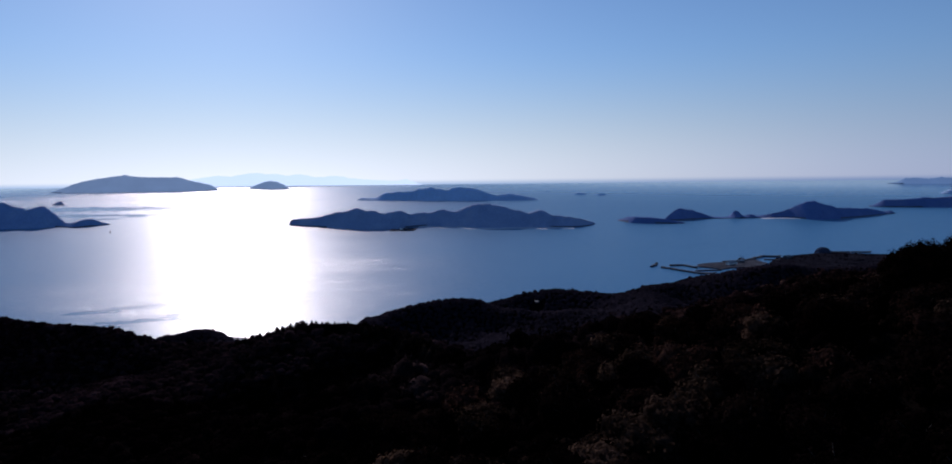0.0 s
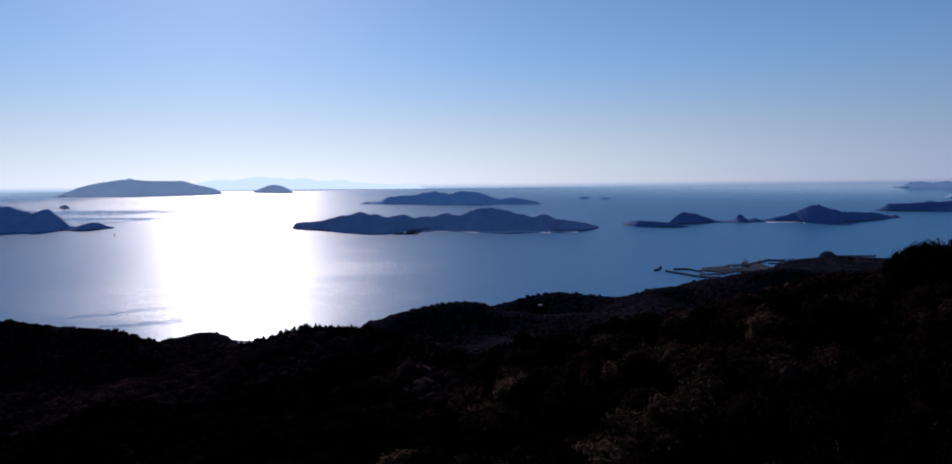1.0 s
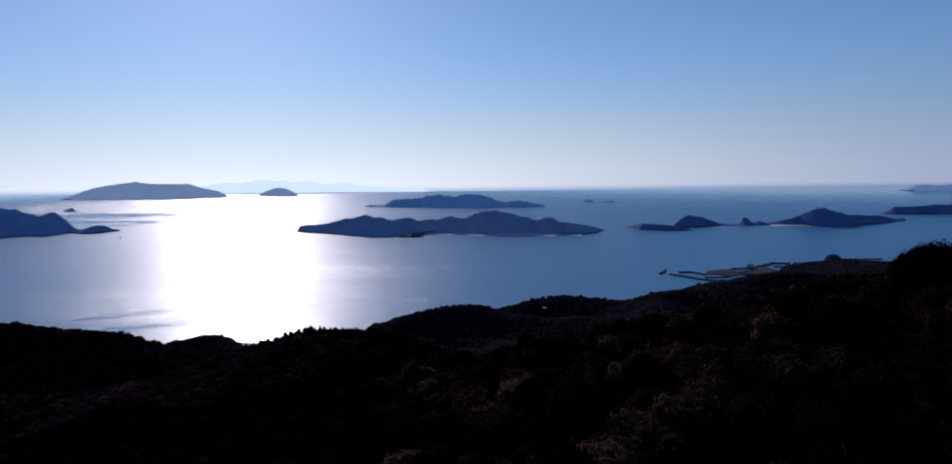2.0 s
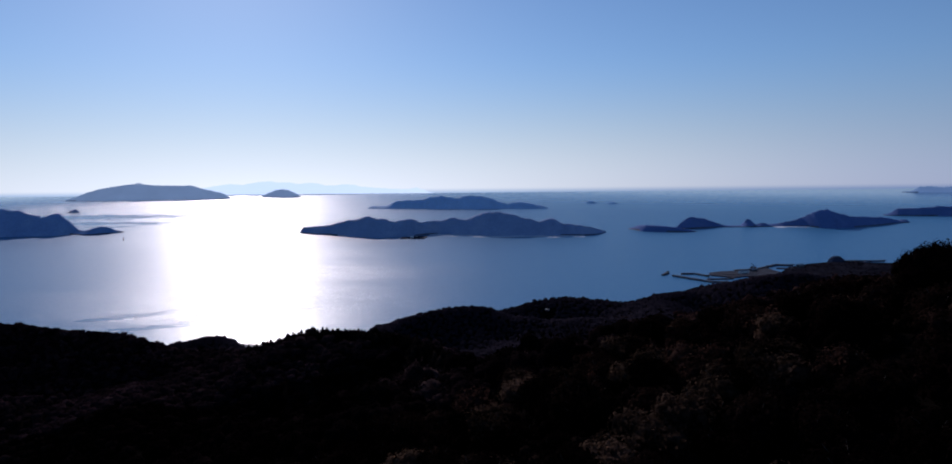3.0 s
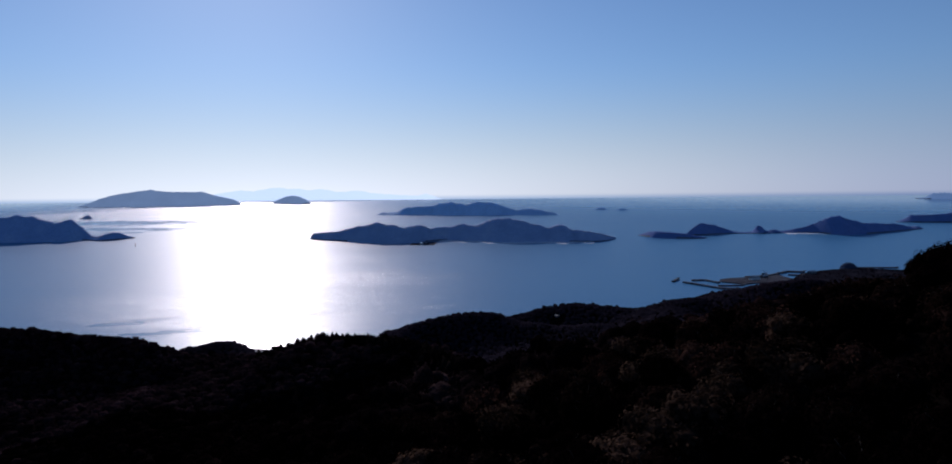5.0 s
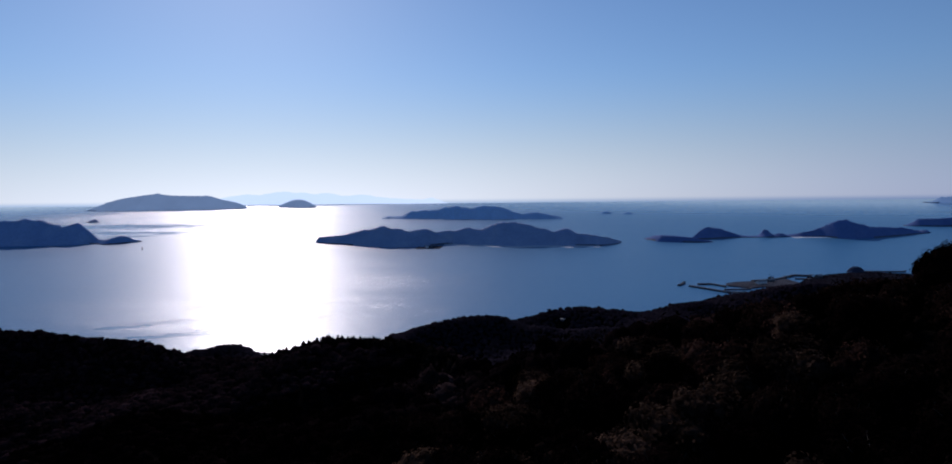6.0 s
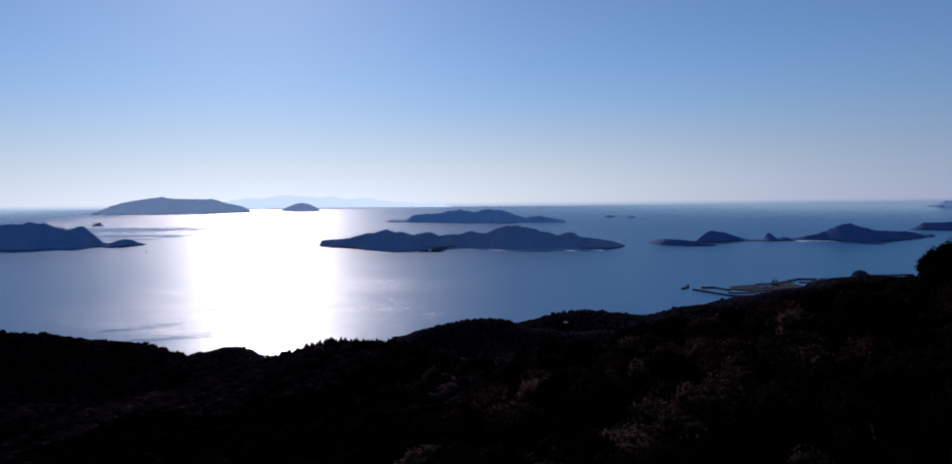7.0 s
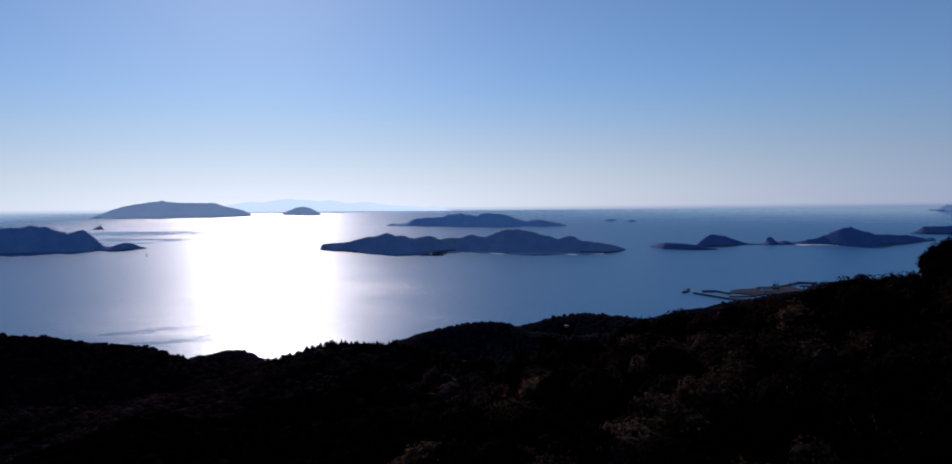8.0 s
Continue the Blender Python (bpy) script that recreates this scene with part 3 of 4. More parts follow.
    if lv:
        tagged(part("woodland", mesh_from("woodland", np.concatenate(lv), np.concatenate(lf), cover, normals=np.concatenate(ln)), cover, thing), kind="stuff")
    return thing


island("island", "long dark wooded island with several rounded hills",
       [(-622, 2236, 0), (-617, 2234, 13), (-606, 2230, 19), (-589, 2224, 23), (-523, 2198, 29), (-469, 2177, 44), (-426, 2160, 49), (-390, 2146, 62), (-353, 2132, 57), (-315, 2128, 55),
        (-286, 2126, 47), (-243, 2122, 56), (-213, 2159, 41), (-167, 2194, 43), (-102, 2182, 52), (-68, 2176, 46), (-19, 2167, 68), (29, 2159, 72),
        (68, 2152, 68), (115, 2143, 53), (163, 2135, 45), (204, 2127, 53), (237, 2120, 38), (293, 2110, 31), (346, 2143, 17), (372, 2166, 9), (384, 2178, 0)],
       90, WOOD_HAZE_NEAR, tree=7.0, seed=1, beach=(-185, 300, 30))
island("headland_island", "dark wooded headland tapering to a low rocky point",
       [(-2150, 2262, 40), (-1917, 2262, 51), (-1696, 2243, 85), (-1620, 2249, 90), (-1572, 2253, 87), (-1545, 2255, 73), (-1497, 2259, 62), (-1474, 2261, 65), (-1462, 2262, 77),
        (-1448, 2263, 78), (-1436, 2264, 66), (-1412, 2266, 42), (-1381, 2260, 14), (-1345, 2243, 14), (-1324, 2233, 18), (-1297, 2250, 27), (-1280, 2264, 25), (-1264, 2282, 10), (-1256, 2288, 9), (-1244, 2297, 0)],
       70, WOOD_HAZE_HEADLAND, tree=5.5, seed=2)
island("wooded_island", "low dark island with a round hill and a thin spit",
       [(473, 2283, 0), (493, 2242, 14), (513, 2200, 22), (556, 2176, 20), (610, 2160, 15), (668, 2156, 2)], 40, WOOD_HAZE_DARK, tree=5.5, seed=3)
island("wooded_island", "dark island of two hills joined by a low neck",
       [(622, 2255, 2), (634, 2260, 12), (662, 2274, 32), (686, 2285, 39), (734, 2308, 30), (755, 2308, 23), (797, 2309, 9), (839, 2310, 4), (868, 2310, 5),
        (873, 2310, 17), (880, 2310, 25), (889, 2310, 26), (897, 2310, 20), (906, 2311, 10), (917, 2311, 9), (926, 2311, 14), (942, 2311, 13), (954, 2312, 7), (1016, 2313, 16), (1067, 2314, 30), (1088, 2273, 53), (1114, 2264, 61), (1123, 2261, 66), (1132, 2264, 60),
        (1160, 2274, 49), (1223, 2296, 34), (1303, 2327, 30), (1370, 2362, 24), (1422, 2387, 15), (1447, 2399, 8), (1457, 2403, 12), (1478, 2412, 11), (1492, 2418, 0)], 52, WOOD_HAZE_DARK, step=5.0, tree=7.0, seed=4, beach=(960, 1080, 24))
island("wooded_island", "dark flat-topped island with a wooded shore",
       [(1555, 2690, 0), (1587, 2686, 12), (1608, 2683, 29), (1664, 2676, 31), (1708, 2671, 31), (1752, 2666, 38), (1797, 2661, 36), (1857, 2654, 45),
        (2013, 2635, 59), (2230, 2610, 23), (2300, 2600, 0)], 80, WOOD_HAZE_DARK, tree=5.5, seed=5)
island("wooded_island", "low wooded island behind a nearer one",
       [(2305, 3382, 0), (2352, 3376, 22), (2445, 3361, 37), (2609, 3336, 4), (2640, 3330, 0)], 70, WOOD_HAZE_OUTER, seed=6, tree=10)
island("outer_island", "hazy blue-grey wooded island with twin low summits",
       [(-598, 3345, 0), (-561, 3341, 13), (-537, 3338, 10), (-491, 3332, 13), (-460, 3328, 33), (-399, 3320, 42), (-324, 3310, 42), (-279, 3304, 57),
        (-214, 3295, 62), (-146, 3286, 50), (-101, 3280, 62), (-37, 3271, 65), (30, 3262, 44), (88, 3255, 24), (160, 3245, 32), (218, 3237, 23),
        (275, 3230, 11), (300, 3227, 0)], 110, WOOD_HAZE_OUTER, step=10, tree=6.5, seed=7)
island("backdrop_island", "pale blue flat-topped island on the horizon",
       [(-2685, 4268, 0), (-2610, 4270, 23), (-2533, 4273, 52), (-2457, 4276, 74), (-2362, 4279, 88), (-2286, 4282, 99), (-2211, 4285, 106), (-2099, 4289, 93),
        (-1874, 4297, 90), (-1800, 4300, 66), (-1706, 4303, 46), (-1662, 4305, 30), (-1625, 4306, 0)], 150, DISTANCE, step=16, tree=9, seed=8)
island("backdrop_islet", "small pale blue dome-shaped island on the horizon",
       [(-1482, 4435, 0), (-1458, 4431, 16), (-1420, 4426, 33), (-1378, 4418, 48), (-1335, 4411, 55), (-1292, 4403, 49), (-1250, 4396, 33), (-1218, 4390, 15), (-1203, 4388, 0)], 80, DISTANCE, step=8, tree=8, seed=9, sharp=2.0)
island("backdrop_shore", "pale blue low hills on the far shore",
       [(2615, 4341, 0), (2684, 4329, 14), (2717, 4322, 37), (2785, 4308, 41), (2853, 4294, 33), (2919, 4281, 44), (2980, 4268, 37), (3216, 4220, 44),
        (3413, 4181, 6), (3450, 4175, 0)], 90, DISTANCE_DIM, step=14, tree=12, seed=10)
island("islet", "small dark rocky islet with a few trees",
       [(-2022, 3221, 0), (-1992, 3218, 14), (-1970, 3215, 20), (-1944, 3212, 0)], 18, WOOD_HAZE_NEAR, step=5, tree=6, seed=11, category="islet")
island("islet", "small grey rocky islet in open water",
       [(508, 3584, 0), (538, 3580, 13), (560, 3577, 10), (586, 3574, 0)], 15, WOOD_HAZE_OUTER, step=5, tree=6, seed=12, category="islet")
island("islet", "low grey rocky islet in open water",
       [(610, 3520, 0), (639, 3517, 10), (660, 3513, 7), (682, 3511, 0)], 15, WOOD_HAZE_OUTER, step=5, tree=6, seed=13, category="islet")


# ---------------------------------------------------------------- woods of the headland
def broadleaf_mesh(seed, n, size, radius, height, lobes, solid, tight=0.84):
    rng = np.random.default_rng(seed)
    parts = crown_lobes(rng, radius, height, lobes)
    if tight > 0.95:
        parts.insert(1, (0.0, 0.0, height * 0.3, radius * 0.8))
    pieces = [lump(rng, 2 if i == 0 and solid > 8 else 1, (x, y, z, r * tight)) for i, (x, y, z, r) in enumerate(parts)][:solid]
    return joined(pieces + [leaf_cloud(rng, n, size, parts, 0.2)])


def trunk_bmesh(seed, height, radius):
    rng = random.Random(seed)
    bm = bmesh.new()
    fork = height * rng.uniform(0.35, 0.45)
    stem(bm, (0, 0, -1.2), (rng.uniform(-0.2, 0.2), rng.uniform(-0.2, 0.2), fork), 0.24, 0.15)
    for i in range(5):
        a = i * 1.26 + rng.uniform(-0.3, 0.3)
        q = radius * rng.uniform(0.45, 0.7)
        stem(bm, (0, 0, fork * rng.uniform(0.8, 1.0)), (q * math.cos(a), q * math.sin(a), height * rng.uniform(0.68, 0.88)), 0.10, 0.03, 5)
    return bm


def scatter(spacing, x0, x1, y0, y1, seed):
    rng = np.random.default_rng(seed)
    gx, gy = np.meshgrid(np.arange(x0, x1, spacing), np.arange(y0, y1, spacing))
    x = gx.ravel() + rng.uniform(-0.7, 0.7, gx.size) * spacing
    y = gy.ravel() + rng.uniform(-0.7, 0.7, gx.size) * spacing
    return x, y, ground_at(x, y)


# single trees on the slope below the viewpoint
NEAR_X, NEAR_Y = (-75.0, 118.0), (26.0, 116.0)


LEAF_SHADES = {"dark": (LEAF_DARK, "dark-leaved broadleaf tree on a steep slope"), "russet": (LEAF_RUSSET, "russet-brown broadleaf tree on a steep slope"),
           "olive": (LEAF_OLIVE, "pale olive-leaved broadleaf tree on a spur")}


def leaf_shade_at(x, y, rng):
    """Light put into leaf colour by place: olive on the lit spur, russet on the upper slope, dark in between."""
    u = min(1.0, max(0.0, ((x - 8) * 23 + (y - 58) * 13) / 698.0))
    chance = rng.random()
    if math.hypot(x - 8 - 23 * u, y - 58 - 13 * u) < 4.8 or math.hypot(x - 3, y - 73) < 5:
        return "olive" if chance < 0.8 else "dark"
    if x > 35 and y > 66:
        return "russet" if chance < 0.6 else "olive" if chance < 0.72 else "dark"
    if y > 86 and -5 < x < 35:
        return "olive" if chance < 0.28 else "russet" if chance < 0.5 else "dark"
    return "olive" if chance < 0.05 else "russet" if chance < 0.14 else "dark"


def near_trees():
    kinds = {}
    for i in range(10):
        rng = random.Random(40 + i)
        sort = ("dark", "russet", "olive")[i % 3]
        leaf, label = LEAF_SHADES[sort]
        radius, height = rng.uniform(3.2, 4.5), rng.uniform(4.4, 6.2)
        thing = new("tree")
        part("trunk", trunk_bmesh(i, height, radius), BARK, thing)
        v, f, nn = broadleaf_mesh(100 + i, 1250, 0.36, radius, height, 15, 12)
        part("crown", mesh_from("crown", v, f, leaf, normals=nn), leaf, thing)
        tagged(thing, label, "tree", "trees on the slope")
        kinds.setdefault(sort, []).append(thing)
    x, y, z = scatter(6.4, NEAR_X[0], NEAR_X[1], NEAR_Y[0], NEAR_Y[1], 5)
    rng = random.Random(9)
    seen = ~((x > 0.72 * y + 12) | (x < -0.70 * y - 8))
    # a closer row along the spur
    row = np.linspace(0, 1, 12)
    row_x, row_y = 6 + 25 * row + 1.6 * np.sin(row * 37), 56.5 + 14.5 * row + 1.6 * np.cos(row * 53)
    x, y, z = (np.concatenate([a[seen], b]) for a, b in ((x, row_x), (y, row_y), (z, ground_at(row_x, row_y))))
    used = set()
    for px, py, pz in zip(x, y, z):
        m = pose(float(px), float(py), float(pz) - 0.3, 0, 0, rng.uniform(0, 360))
        size = rng.uniform(0.7, 1.15)
        kind = rng.choice(kinds[leaf_shade_at(px, py, rng)])
        if kind.name in used:
            ob = copy_thing(kind, m)
        else:
            ob = kind
            ob.matrix_basis = m
            used.add(kind.name)
        ob.scale = (size, size, size * rng.uniform(0.85, 1.2))
    # the taller group on the crest
    tall_kinds = []
    for i in range(2):
        thing = new("tree")
        part("trunk", trunk_bmesh(70 + i, 8.0, 1.8), BARK, thing)
        v, f, nn = broadleaf_mesh(170 + i, 1700, 0.28, 2.7, 8.0, 22, 23, 0.70)
        part("crown", mesh_from("crown", v, f, LEAF_DARK, normals=nn), LEAF_DARK, thing)
        tagged(thing, "taller dark evergreen tree on the crest of the slope", "tree", "trees on the crest")
        tall_kinds.append(thing)
    for i, (px, py, top, wide) in enumerate([(55.9, 89.5, 226.5, 0.55), (58.6, 90.8, 227.3, 0.6), (57.4, 91.0, 226.1, 0.55), (60.8, 90.0, 227.7, 0.6), (59.6, 89.0, 226.6, 0.6), (62.0, 90.5, 227.1, 0.65), (63.6, 90.0, 228.0, 0.8),
                                              (57.0, 92.5, 225.0, 0.6), (56.6, 88.0, 224.6, 0.75), (58.2, 87.5, 225.4, 0.8), (60.4, 87.5, 226.0, 0.9), (56.0, 91.0, 223.2, 0.7), (62.8, 87.0, 226.6, 1.0), (65.4, 89.0, 228.6, 1.0)]):
        base = float(ground_at(px, py)) - 0.3
        m = pose(px, py, base, 0, 0, i * 67)
        ob = tall_kinds[i] if i < 2 else copy_thing(tall_kinds[i % 2], m)
        ob.matrix_basis = m
        ob.scale = (wide, wide, (top - base) / 8.0)


near_trees()


def slope_normals(x, y):
    """The way that the wooded ground faces, evened out over a few trees."""
    d = 14.0
    n = np.stack([(ground_at(x - d, y) - ground_at(x + d, y)) / (2 * d), (ground_at(x, y - d) - ground_at(x, y + d)) / (2 * d), np.ones(len(x))], axis=1)
    return n / np.linalg.norm(n, axis=1)[:, None]


def wood(name, label, x, y, z, variants, mat, seed, low=0.75, high=1.2, even=0.0, emergent=0.12):
    """Many small trees in one mesh; even closes the canopy to one soft surface. Each tree has one tone, by its species."""
    rng = np.random.default_rng(seed)
    pick = rng.integers(0, len(variants), len(x))
    vs, fs, ns, tones, at = [], [], [], [], 0
    for k, (v, f, nn) in enumerate(variants):
        sel = np.nonzero(pick == k)[0]
        if not len(sel):
            continue
        a, s = rng.uniform(0, 2 * math.pi, len(sel)), low + (high - low) * rng.uniform(0, 1, len(sel)) ** 1.3
        ca, sa = np.cos(a) * s, np.sin(a) * s
        out = np.empty((len(sel), len(v), 3))
        out[:, :, 0] = ca[:, None] * v[None, :, 0] - sa[:, None] * v[None, :, 1] + x[sel][:, None]
        out[:, :, 1] = sa[:, None] * v[None, :, 0] + ca[:, None] * v[None, :, 1] + y[sel][:, None]
        tall = rng.uniform(0.75, 1.1, len(sel)) + 0.45 * (rng.uniform(0, 1, len(sel)) < emergent)
        out[:, :, 2] = (s * tall)[:, None] * v[None, :, 2] + z[sel][:, None]
        vs.append(out.reshape(-1, 3))
        turned = np.empty_like(out)
        turned[:, :, 0] = np.cos(a)[:, None] * nn[None, :, 0] - np.sin(a)[:, None] * nn[None, :, 1]
        turned[:, :, 1] = np.sin(a)[:, None] * nn[None, :, 0] + np.cos(a)[:, None] * nn[None, :, 1]
        turned[:, :, 2] = nn[None, :, 2]
        if even:
            turned = turned * (1 - even) + even * slope_normals(x[sel], y[sel])[:, None, :]
            turned /= np.linalg.norm(turned, axis=2)[:, :, None]
        ns.append(turned.reshape(-1, 3))
        tones.append(np.repeat(rng.uniform(0, 1, len(sel)), len(v)))
        fs.append((f[None] + (np.arange(len(sel)) * len(v))[:, None, None]).reshape(-1, 3) + at)
        at += out.shape[0] * out.shape[1]
    me = mesh_from(name, np.concatenate(vs), np.concatenate(fs), mat, normals=np.concatenate(ns))
    me.attributes.new("tone", "FLOAT", "POINT").data.foreach_set("value", np.concatenate(tones).astype(np.float32))
    tagged(new(name, me), label, "woodland", kind="stuff")


MID_TREES = [broadleaf_mesh(200 + i, 90, 0.7, 4.6, 7.0, 7, 6, 0.86) for i in range(6)]
RIDGE_TREES = [broadleaf_mesh(250 + i, 130, 0.5, 3.6, 6.0, 7, 7, 0.86) for i in range(6)]
SLOPE_TREES = [broadleaf_mesh(350 + i, 14, 0.8, 4.8, 6.6, 6, 4, 0.94) for i in range(6)]
FAR_TREES = [broadleaf_mesh(300 + i, 6, 1.0, 5.2, 6.4, 4, 2, 0.96) for i in range(6)]


def conifer(seed):
    rng = np.random.default_rng(seed)
    tall, wide, sides = 8.2, 3.0, 7
    ring = [(wide * rng.uniform(0.8, 1.2) * math.cos(2 * math.pi * i / sides), wide * rng.uniform(0.8, 1.2) * math.sin(2 * math.pi * i / sides), 1.0) for i in range(sides)]
    core = np.array(ring + [(0.0, 0.0, tall)])
    out = core - np.array([0, 0, 2.5])
    out = out / np.linalg.norm(out, axis=1)[:, None]
    inner = (core, np.array([(i, (i + 1) % sides, sides) for i in range(sides)]), out)
    return joined([inner, leaf_cloud(rng, 70, 0.9, cone_lobes(rng, 4.2, 7.9), 0.2)])


CONIFERS = [conifer(400 + i) for i in range(4)]


def spine_distance(x, y, spine):
    """How far a place lies from a crest line, in plan."""
    best = np.full(x.shape, 1e4)
    for (x0, y0, _), (x1, y1, _) in zip(spine, spine[1:]):
        dx, dy = x1 - x0, y1 - y0
        u = np.clip(((x - x0) * dx + (y - y0) * dy) / (dx * dx + dy * dy), 0, 1)
        best = np.minimum(best, np.hypot(x - x0 - u * dx, y - y0 - u * dy))
    return best


def woods():
    x, y, z = scatter(6.4, -330, 330, 30, 330, 21)
    in_near = (x > NEAR_X[0]) & (x < NEAR_X[1]) & (y > NEAR_Y[0]) & (y < NEAR_Y[1]) & ~((x > 0.72 * y + 12) | (x < -0.70 * y - 8))
    keep = (np.abs(x) < 0.80 * y + 18) & ~in_near
    ridge = keep & (x > 10 + 0.12 * y + 9 * np.sin(y * 0.06))
    valley = keep & ~ridge
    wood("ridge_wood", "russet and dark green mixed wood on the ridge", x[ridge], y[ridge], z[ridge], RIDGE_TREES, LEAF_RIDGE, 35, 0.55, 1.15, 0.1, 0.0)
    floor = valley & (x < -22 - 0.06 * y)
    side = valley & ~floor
    wood("valley_wood", "dense wood on the valley floor, shaded nearly black by its leaf colour", x[floor], y[floor], z[floor], MID_TREES, LEAF_FLOOR_SHADE, 31, 0.5, 1.2, 0.3)
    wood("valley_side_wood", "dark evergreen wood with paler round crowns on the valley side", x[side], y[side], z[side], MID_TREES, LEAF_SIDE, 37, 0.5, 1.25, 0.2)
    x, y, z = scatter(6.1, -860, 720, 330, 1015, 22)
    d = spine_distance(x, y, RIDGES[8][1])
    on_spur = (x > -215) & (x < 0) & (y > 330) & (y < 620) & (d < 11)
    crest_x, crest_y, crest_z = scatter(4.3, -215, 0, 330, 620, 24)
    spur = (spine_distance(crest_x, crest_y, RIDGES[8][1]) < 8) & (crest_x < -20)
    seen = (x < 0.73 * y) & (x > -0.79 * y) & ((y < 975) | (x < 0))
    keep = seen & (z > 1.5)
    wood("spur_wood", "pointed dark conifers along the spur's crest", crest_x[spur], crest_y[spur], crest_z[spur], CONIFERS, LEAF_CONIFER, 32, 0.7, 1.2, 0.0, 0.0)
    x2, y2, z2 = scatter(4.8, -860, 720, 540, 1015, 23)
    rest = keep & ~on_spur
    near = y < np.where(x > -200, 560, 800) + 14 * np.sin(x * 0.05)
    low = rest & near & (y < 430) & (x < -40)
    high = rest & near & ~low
    wood("valley_foot_wood", "wood at the foot of the spur, shaded nearly black by its leaf colour", x[low], y[low], z[low], SLOPE_TREES, LEAF_FLOOR_SHADE, 38, 0.5, 1.3, 0.3, 0.015)
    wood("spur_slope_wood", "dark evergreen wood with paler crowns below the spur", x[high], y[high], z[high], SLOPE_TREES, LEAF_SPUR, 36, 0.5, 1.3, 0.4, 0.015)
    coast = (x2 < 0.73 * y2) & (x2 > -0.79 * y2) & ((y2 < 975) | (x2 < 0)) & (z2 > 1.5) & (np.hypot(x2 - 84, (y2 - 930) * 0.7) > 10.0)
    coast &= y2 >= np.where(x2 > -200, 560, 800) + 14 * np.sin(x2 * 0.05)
    wood("coast_wood", "dense hazy bluish wood covering the lower coastal hills", x2[coast], y2[coast], z2[coast] - 0.3, FAR_TREES, LEAF_FAR, 33, 0.5, 0.95, 0.75, 0.02)


woods()


def undergrowth():
    rng = np.random.default_rng(51)
    bushes = [joined([lump(rng, 1, (0, 0, 0.5, 1.0)), leaf_cloud(rng, 40, 0.36, [(0, 0, 0.6, 1.0), (0.5, 0.2, 0.3, 0.7)], 0.3)]) for _ in range(5)]
    x, y, z = scatter(2.3, NEAR_X[0], NEAR_X[1], NEAR_Y[0], NEAR_Y[1], 52)
    keep = (x < 0.75 * y + 10) & (x > -0.72 * y - 6)
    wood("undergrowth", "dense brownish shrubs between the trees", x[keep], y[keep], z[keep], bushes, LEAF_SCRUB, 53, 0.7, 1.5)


undergrowth()


# ---------------------------------------------------------------- harbour on the shore below
def wall_line(name, label, points, width, height, mat, category):
    """A breakwater: battered blocks set end to end along a line, each a part of its own."""
    thing = tagged(new(name), label, category)
    thing.location = (points[0][0], points[0][1], 0.0)
    for (x0, y0), (x1, y1) in zip(points, points[1:]):
        length = math.hypot(x1 - x0, y1 - y0)
        n = max(1, round(length / 24))
        turn = math.degrees(math.atan2(y1 - y0, x1 - x0))
        for i in range(n):
            f = (i + 0.5) / n
            bm = bmesh.new()
            box(bm, (length / n + (1.5 if i in (0, n - 1) else -0.3), width, height + 3), (x0 + f * (x1 - x0) - points[0][0], y0 + f * (y1 - y0) - points[0][1], -3.0), turn, 0.35, 0.62)
            part("caisson", bm, mat, thing)
    bm = bmesh.new()
    (x0, y0), (x1, y1) = points[-2], points[-1]
    turn = math.degrees(math.atan2(y1 - y0, x1 - x0))
    box(bm, (width * 0.9, width * 0.9, 1.2), (x1 - points[0][0], y1 - points[0][1], height - 0.05), turn, 0.2, 0.8)
    part("end_block", bm, mat, thing)
    return thing


def slab(name, label, outline, top, mat, category, kind=""):
    """A flat piece of made ground with upright edges."""
    bm = bmesh.new()
    low = [bm.verts.new((x, y, -3.0)) for x, y in outline]
    high = [bm.verts.new((x, y, top)) for x, y in outline]
    bm.faces.new(high)
    for i in range(len(outline)):
        j = (i + 1) % len(outline)
        bm.faces.new((low[i], low[j], high[j], high[i]))
    bmesh.ops.recalc_face_normals(bm, faces=bm.faces)
    bmesh.ops.triangulate(bm, faces=[f for f in bm.faces if len(f.verts) > 4])
    me = bpy.data.meshes.new(name)
    bm.to_mesh(me)
    bm.free()
    me.materials.append(mat)
    return tagged(new(name, me), label, category, kind=kind)


wall_line("breakwater", "short detached dark concrete breakwater", [(352, 1357), (371, 1387)], 7, 3.4, CONCRETE, "breakwater")
wall_line("breakwater", "long dark concrete breakwater sheltering a harbour", [(371, 1350), (422, 1280), (452, 1272)], 7, 3.4, CONCRETE, "breakwater")
wall_line("breakwater", "angled dark concrete breakwater at the harbour mouth", [(393, 1370), (421, 1372), (439, 1339)], 7, 3.2, CONCRETE, "breakwater")
wall_line("breakwater", "dark concrete breakwater along a quay", [(512, 1402), (561, 1415), (599, 1446)], 8, 4.0, CONCRETE, "breakwater")
wall_line("breakwater", "hooked dark concrete breakwater round a basin", [(606, 1454), (626, 1475), (662, 1466)], 8, 3.6, CONCRETE, "breakwater")
wall_line("jetty", "low dark concrete jetty inside a basin", [(612, 1433), (640, 1424)], 6, 2.6, CONCRETE, "jetty")
wall_line("jetty", "long straight dark jetty on open water", [(800, 1523), (888, 1518)], 6, 3.2, CONCRETE, "jetty")
wall_line("jetty", "short brown pier beside a quay", [(426, 1308), (478, 1312)], 5, 2.6, CONCRETE, "jetty")
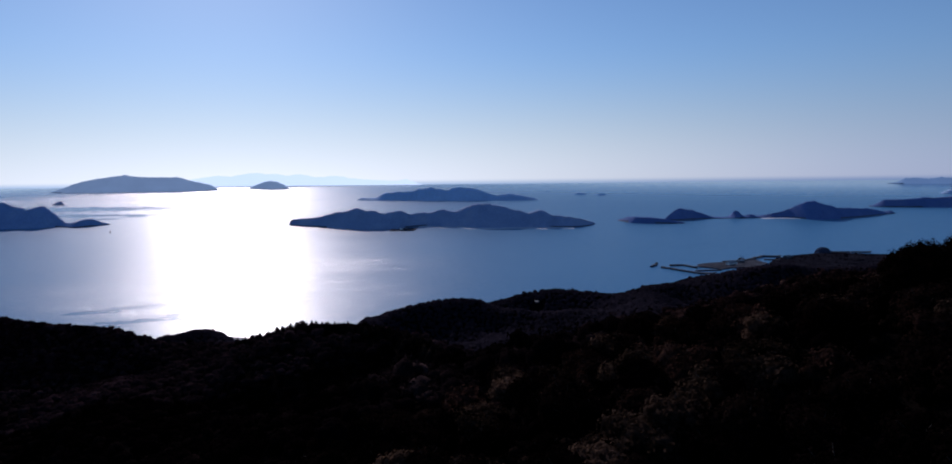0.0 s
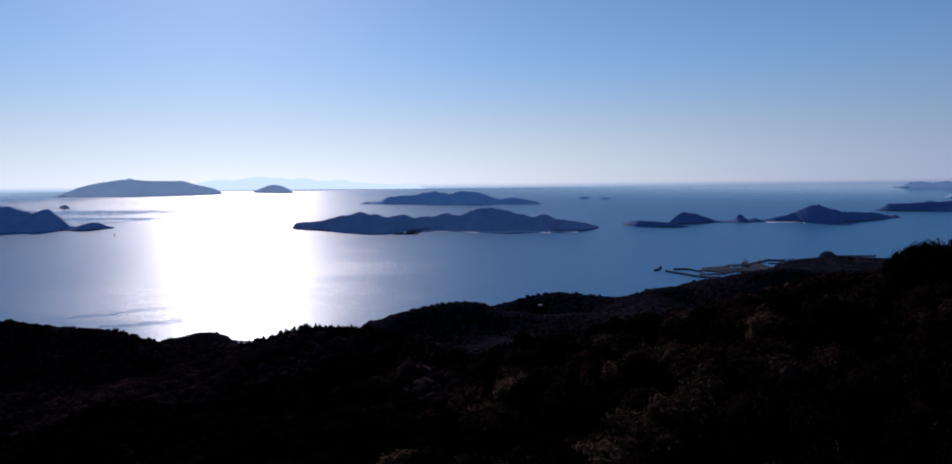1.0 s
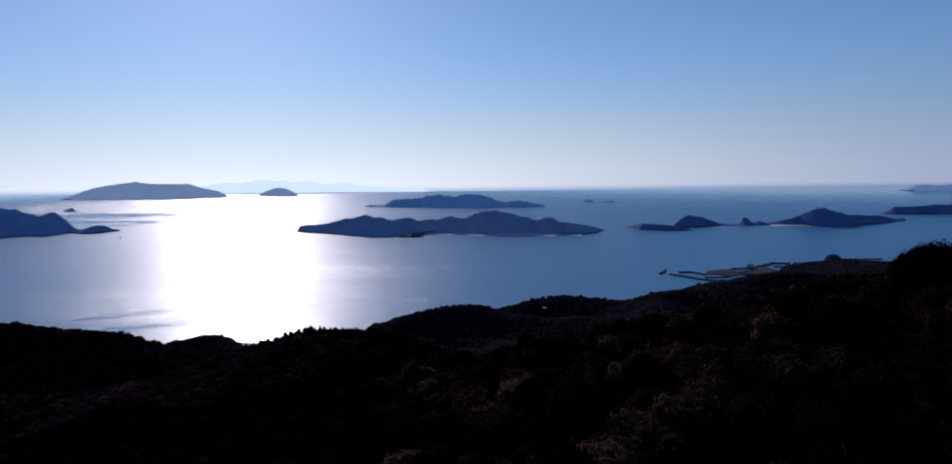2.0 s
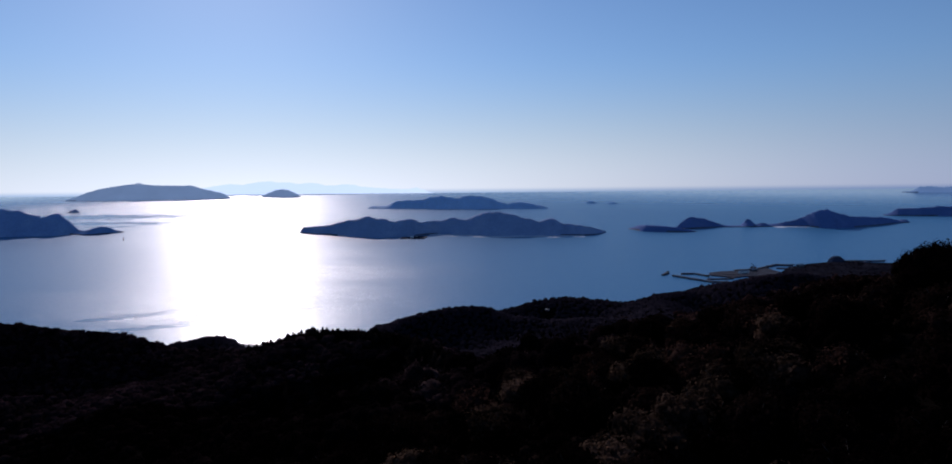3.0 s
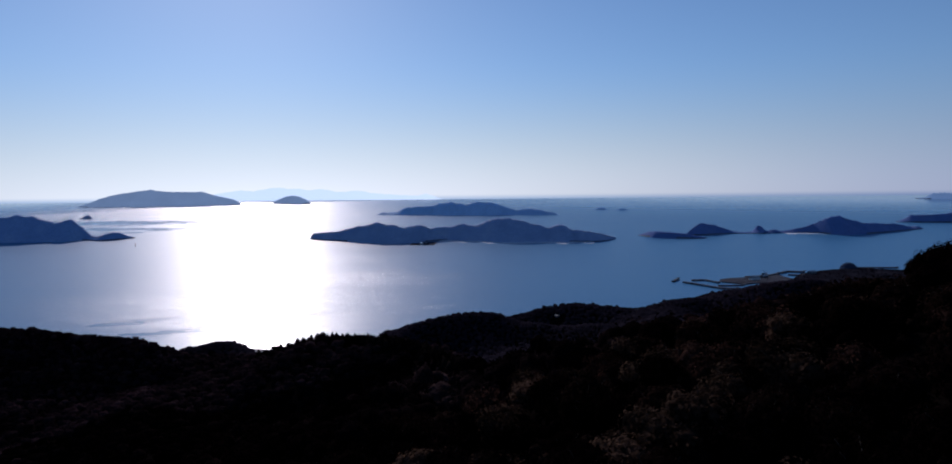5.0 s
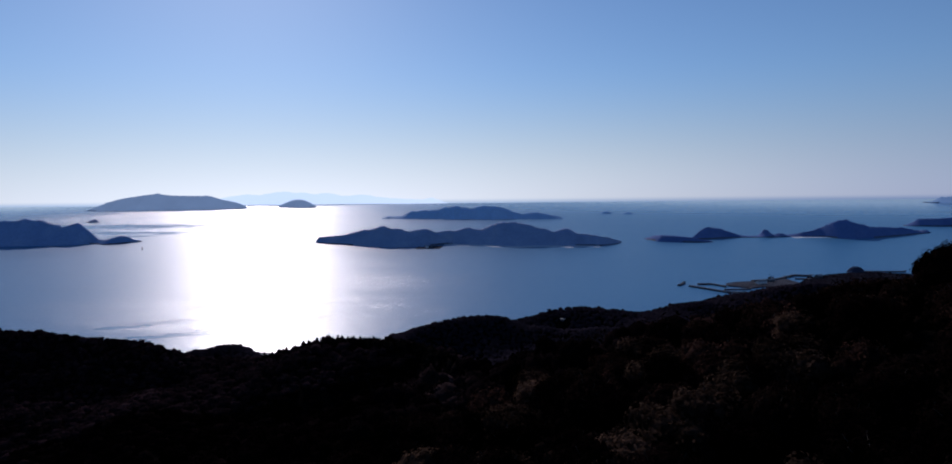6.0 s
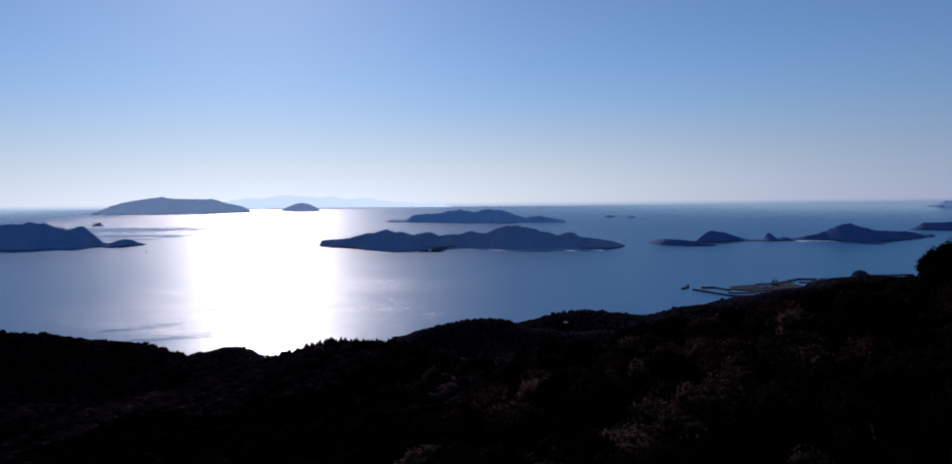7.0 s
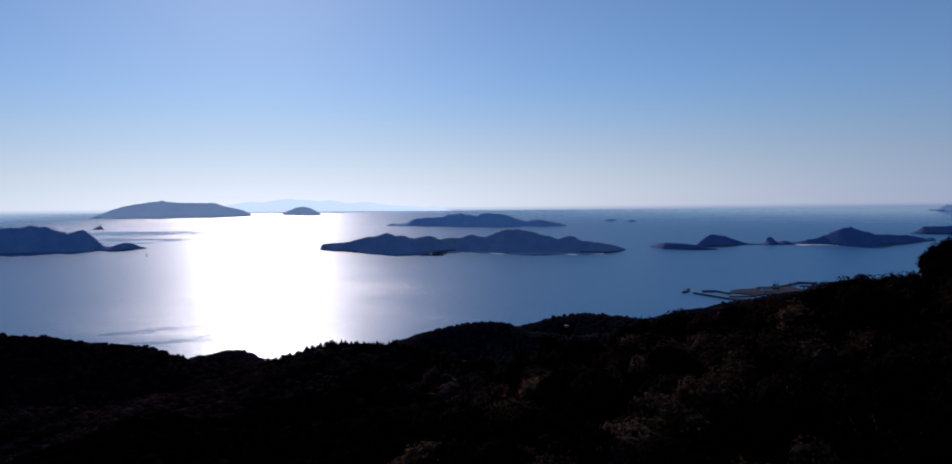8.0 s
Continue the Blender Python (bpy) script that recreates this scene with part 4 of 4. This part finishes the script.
slab("beach_shingle", "narrow grey shingle beach below a wooded point", [(-338, 852), (-318, 846), (-294, 845), (-280, 848), (-292, 860), (-330, 866)], 0.7, SHINGLE, "beach", "structure")
slab("pavement", "brownish open quay on made ground", [(452, 1378), (482, 1394), (520, 1402), (588, 1436), (600, 1380), (560, 1340), (505, 1336), (484, 1322), (462, 1340), (446, 1352)], 2.0, QUAY, "quay", "structure")
slab("pavement_shore", "dark low shore ground behind the harbour", [(640, 1440), (703, 1483), (762, 1506), (806, 1520), (840, 1496), (902, 1481), (980, 1435), (980, 1250), (560, 1250), (600, 1380)], 2.2, SHORE, "shore", "structure")
slab("beach", "narrow pale strip of beach sand", [(405, 1246), (440, 1268), (470, 1266), (440, 1240)], 0.8, SAND, "beach", "structure")
island("wooded_knoll", "dark dome-shaped wooded knoll beside a jetty",
       [(760, 1519, 2), (767, 1518, 10), (774, 1517, 14), (782, 1517, 15), (790, 1516, 12), (802, 1515, 2)], 16, KNOLL_WOOD, step=4, tree=4, seed=21, sharp=2.4, category="knoll")


def shore_scrub():
    rng = np.random.default_rng(77)
    x, y = rng.uniform(600, 975, 700), rng.uniform(1300, 1515, 700)
    keep = (y < 1440 + (x - 640) * 0.42) & (y < 1512 - np.maximum(0, x - 800) * 0.42) & (y < 1380 + (x - 600) * 1.5)
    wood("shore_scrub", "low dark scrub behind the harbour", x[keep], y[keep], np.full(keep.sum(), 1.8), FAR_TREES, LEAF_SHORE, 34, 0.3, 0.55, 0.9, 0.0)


shore_scrub()


def gabled_house(name, label, at, size, turn, wall, roof, pitch=0.64):
    """A small house: walls, a pitched roof with eaves, a door and windows."""
    w, d, h = size
    thing = tagged(new(name), label, "house")
    thing.matrix_basis = pose(*at, 0, 0, turn)
    bm = bmesh.new()
    box(bm, (w, d, h + 2), (0, 0, -2))
    part("wall", bm, wall, thing)
    bm = bmesh.new()
    e, r = 0.5, h + d * 0.5 * pitch
    p = [(-w / 2 - e, -d / 2 - e, h), (w / 2 + e, -d / 2 - e, h), (w / 2 + e, 0, r), (-w / 2 - e, 0, r), (-w / 2 - e, d / 2 + e, h), (w / 2 + e, d / 2 + e, h)]
    vs = [bm.verts.new(q) for q in p] + [bm.verts.new((q[0], q[1], q[2] + 0.25)) for q in p]
    for f in ((0, 1, 2, 3), (3, 2, 5, 4), (7, 6, 9, 8), (8, 9, 10, 11), (0, 6, 7, 1), (4, 5, 11, 10), (0, 3, 9, 6), (3, 4, 10, 9), (1, 7, 8, 2), (2, 8, 11, 5)):
        bm.faces.new([vs[i] for i in f])
    bmesh.ops.recalc_face_normals(bm, faces=bm.faces)
    part("roof", bm, roof, thing)
    for i in (-1, 0, 1):
        bm = bmesh.new()
        if i == 0:
            box(bm, (1.0, 0.12, min(2.0, h - 0.1)), (0, -d / 2 - 0.03, 0.0), 0, 0.02)
            part("door", bm, PAINT, thing)
        else:
            box(bm, (1.6, 0.14, 0.9), (i * w * 0.3, -d / 2 - 0.03, h * 0.4), 0, 0.02)
            window = part("window", bm, PAINT, thing)
            bm = bmesh.new()
            box(bm, (1.4, 0.06, 0.7), (i * w * 0.3, -d / 2 - 0.09, h * 0.4 + 0.1))
            part("pane", bm, GLASS, window)
    return thing


slab("pavement_foreland", "low paved foreland at an island's foot", [(-262, 2028), (-190, 2024), (-184, 2085), (-256, 2090)], 1.8, QUAY, "quay", "structure")
gabled_house("house", "small white plastered house on an island's shore", (-228, 2040, 1.8), (8, 7, 4.2), -52, PLASTER, METAL, 0.44)
gabled_house("house", "grey house beside the water", (-212, 2038, 1.8), (10, 7, 4), -56, CONCRETE, ROOF, 0.44)
gabled_house("house", "small hillside house with a grey roof", (84, 941, float(ground_at(84, 941)) - 0.4), (5.5, 4, 1.8), -30, CONCRETE, ROOF, 0.4)
gabled_house("shed", "long grey-roofed harbour shed on the quay", (520, 1372, 2.0), (22, 9, 4), 24, PLASTER, ROOF)
gabled_house("shed", "small low shed by the harbour wall", (548, 1395, 2.0), (14, 7, 3.2), 26, CONCRETE, ROOF)
wall_line("jetty", "low dark landing stage along the quay's edge", [(468, 1352), (540, 1362)], 4, 2.9, CONCRETE, "jetty")
gabled_house("shed", "low grey harbour shed near a basin", (665, 1440, 2.2), (16, 9, 4), 30, CONCRETE, ROOF)


def crane_barge(at, turn):
    thing = tagged(new("crane_barge"), "small dark crane barge moored by a breakwater", "barge")
    thing.matrix_basis = pose(*at, 0, 0, turn)
    bm = bmesh.new()
    box(bm, (20, 9, 3.0), (0, 0, -1.0), 0, 0.5, 1.12)
    part("hull", bm, CONCRETE, thing)
    bm = bmesh.new()
    box(bm, (5, 5, 4.5), (-5.5, 0, 2.0), 0, 0.3, 0.9)
    part("wheelhouse", bm, CONCRETE, thing)
    bm = bmesh.new()
    box(bm, (3.2, 3.2, 3.0), (3, 0, 2.0), 0, 0.2, 0.9)
    part("crane_cab", bm, PAINT, thing)
    bm = bmesh.new()
    stem(bm, (3, 0, 4.5), (-8, 0, 13.5), 0.6, 0.4, 4)
    part("boom", bm, CONCRETE, thing)
    bm = bmesh.new()
    stem(bm, (3, 0, 4.9), (4.5, 0, 10.5), 0.4, 0.3, 4)
    part("mast", bm, CONCRETE, thing)


crane_barge((563, 1428, 0.0), 20)


def beacon(at):
    thing = tagged(new("sea_beacon"), "slim reddish sea beacon standing in the water", "beacon")
    thing.location = at
    bm = bmesh.new()
    stem(bm, (0, 0, -2), (0, 0, 2.2), 1.7, 1.2, 10)
    part("base", bm, CONCRETE, thing)
    bm = bmesh.new()
    stem(bm, (0, 0, 2.1), (0, 0, 9.5), 0.8, 0.55, 10)
    part("tower", bm, PAINT, thing)
    bm = bmesh.new()
    stem(bm, (0, 0, 9.4), (0, 0, 11.2), 0.9, 0.5, 8)
    part("lantern", bm, PAINT, thing)


beacon((-1112, 2047, 0.0))


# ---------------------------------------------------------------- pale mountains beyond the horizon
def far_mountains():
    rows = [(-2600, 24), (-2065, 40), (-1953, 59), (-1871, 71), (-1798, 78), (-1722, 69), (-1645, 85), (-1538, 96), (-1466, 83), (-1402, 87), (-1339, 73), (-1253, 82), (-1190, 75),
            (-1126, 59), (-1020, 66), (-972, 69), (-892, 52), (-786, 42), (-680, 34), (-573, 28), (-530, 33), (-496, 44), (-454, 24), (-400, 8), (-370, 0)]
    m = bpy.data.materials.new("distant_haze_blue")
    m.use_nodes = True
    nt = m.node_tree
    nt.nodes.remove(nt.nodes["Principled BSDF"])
    # the haze over the mountains is put in as a pale glow of their own
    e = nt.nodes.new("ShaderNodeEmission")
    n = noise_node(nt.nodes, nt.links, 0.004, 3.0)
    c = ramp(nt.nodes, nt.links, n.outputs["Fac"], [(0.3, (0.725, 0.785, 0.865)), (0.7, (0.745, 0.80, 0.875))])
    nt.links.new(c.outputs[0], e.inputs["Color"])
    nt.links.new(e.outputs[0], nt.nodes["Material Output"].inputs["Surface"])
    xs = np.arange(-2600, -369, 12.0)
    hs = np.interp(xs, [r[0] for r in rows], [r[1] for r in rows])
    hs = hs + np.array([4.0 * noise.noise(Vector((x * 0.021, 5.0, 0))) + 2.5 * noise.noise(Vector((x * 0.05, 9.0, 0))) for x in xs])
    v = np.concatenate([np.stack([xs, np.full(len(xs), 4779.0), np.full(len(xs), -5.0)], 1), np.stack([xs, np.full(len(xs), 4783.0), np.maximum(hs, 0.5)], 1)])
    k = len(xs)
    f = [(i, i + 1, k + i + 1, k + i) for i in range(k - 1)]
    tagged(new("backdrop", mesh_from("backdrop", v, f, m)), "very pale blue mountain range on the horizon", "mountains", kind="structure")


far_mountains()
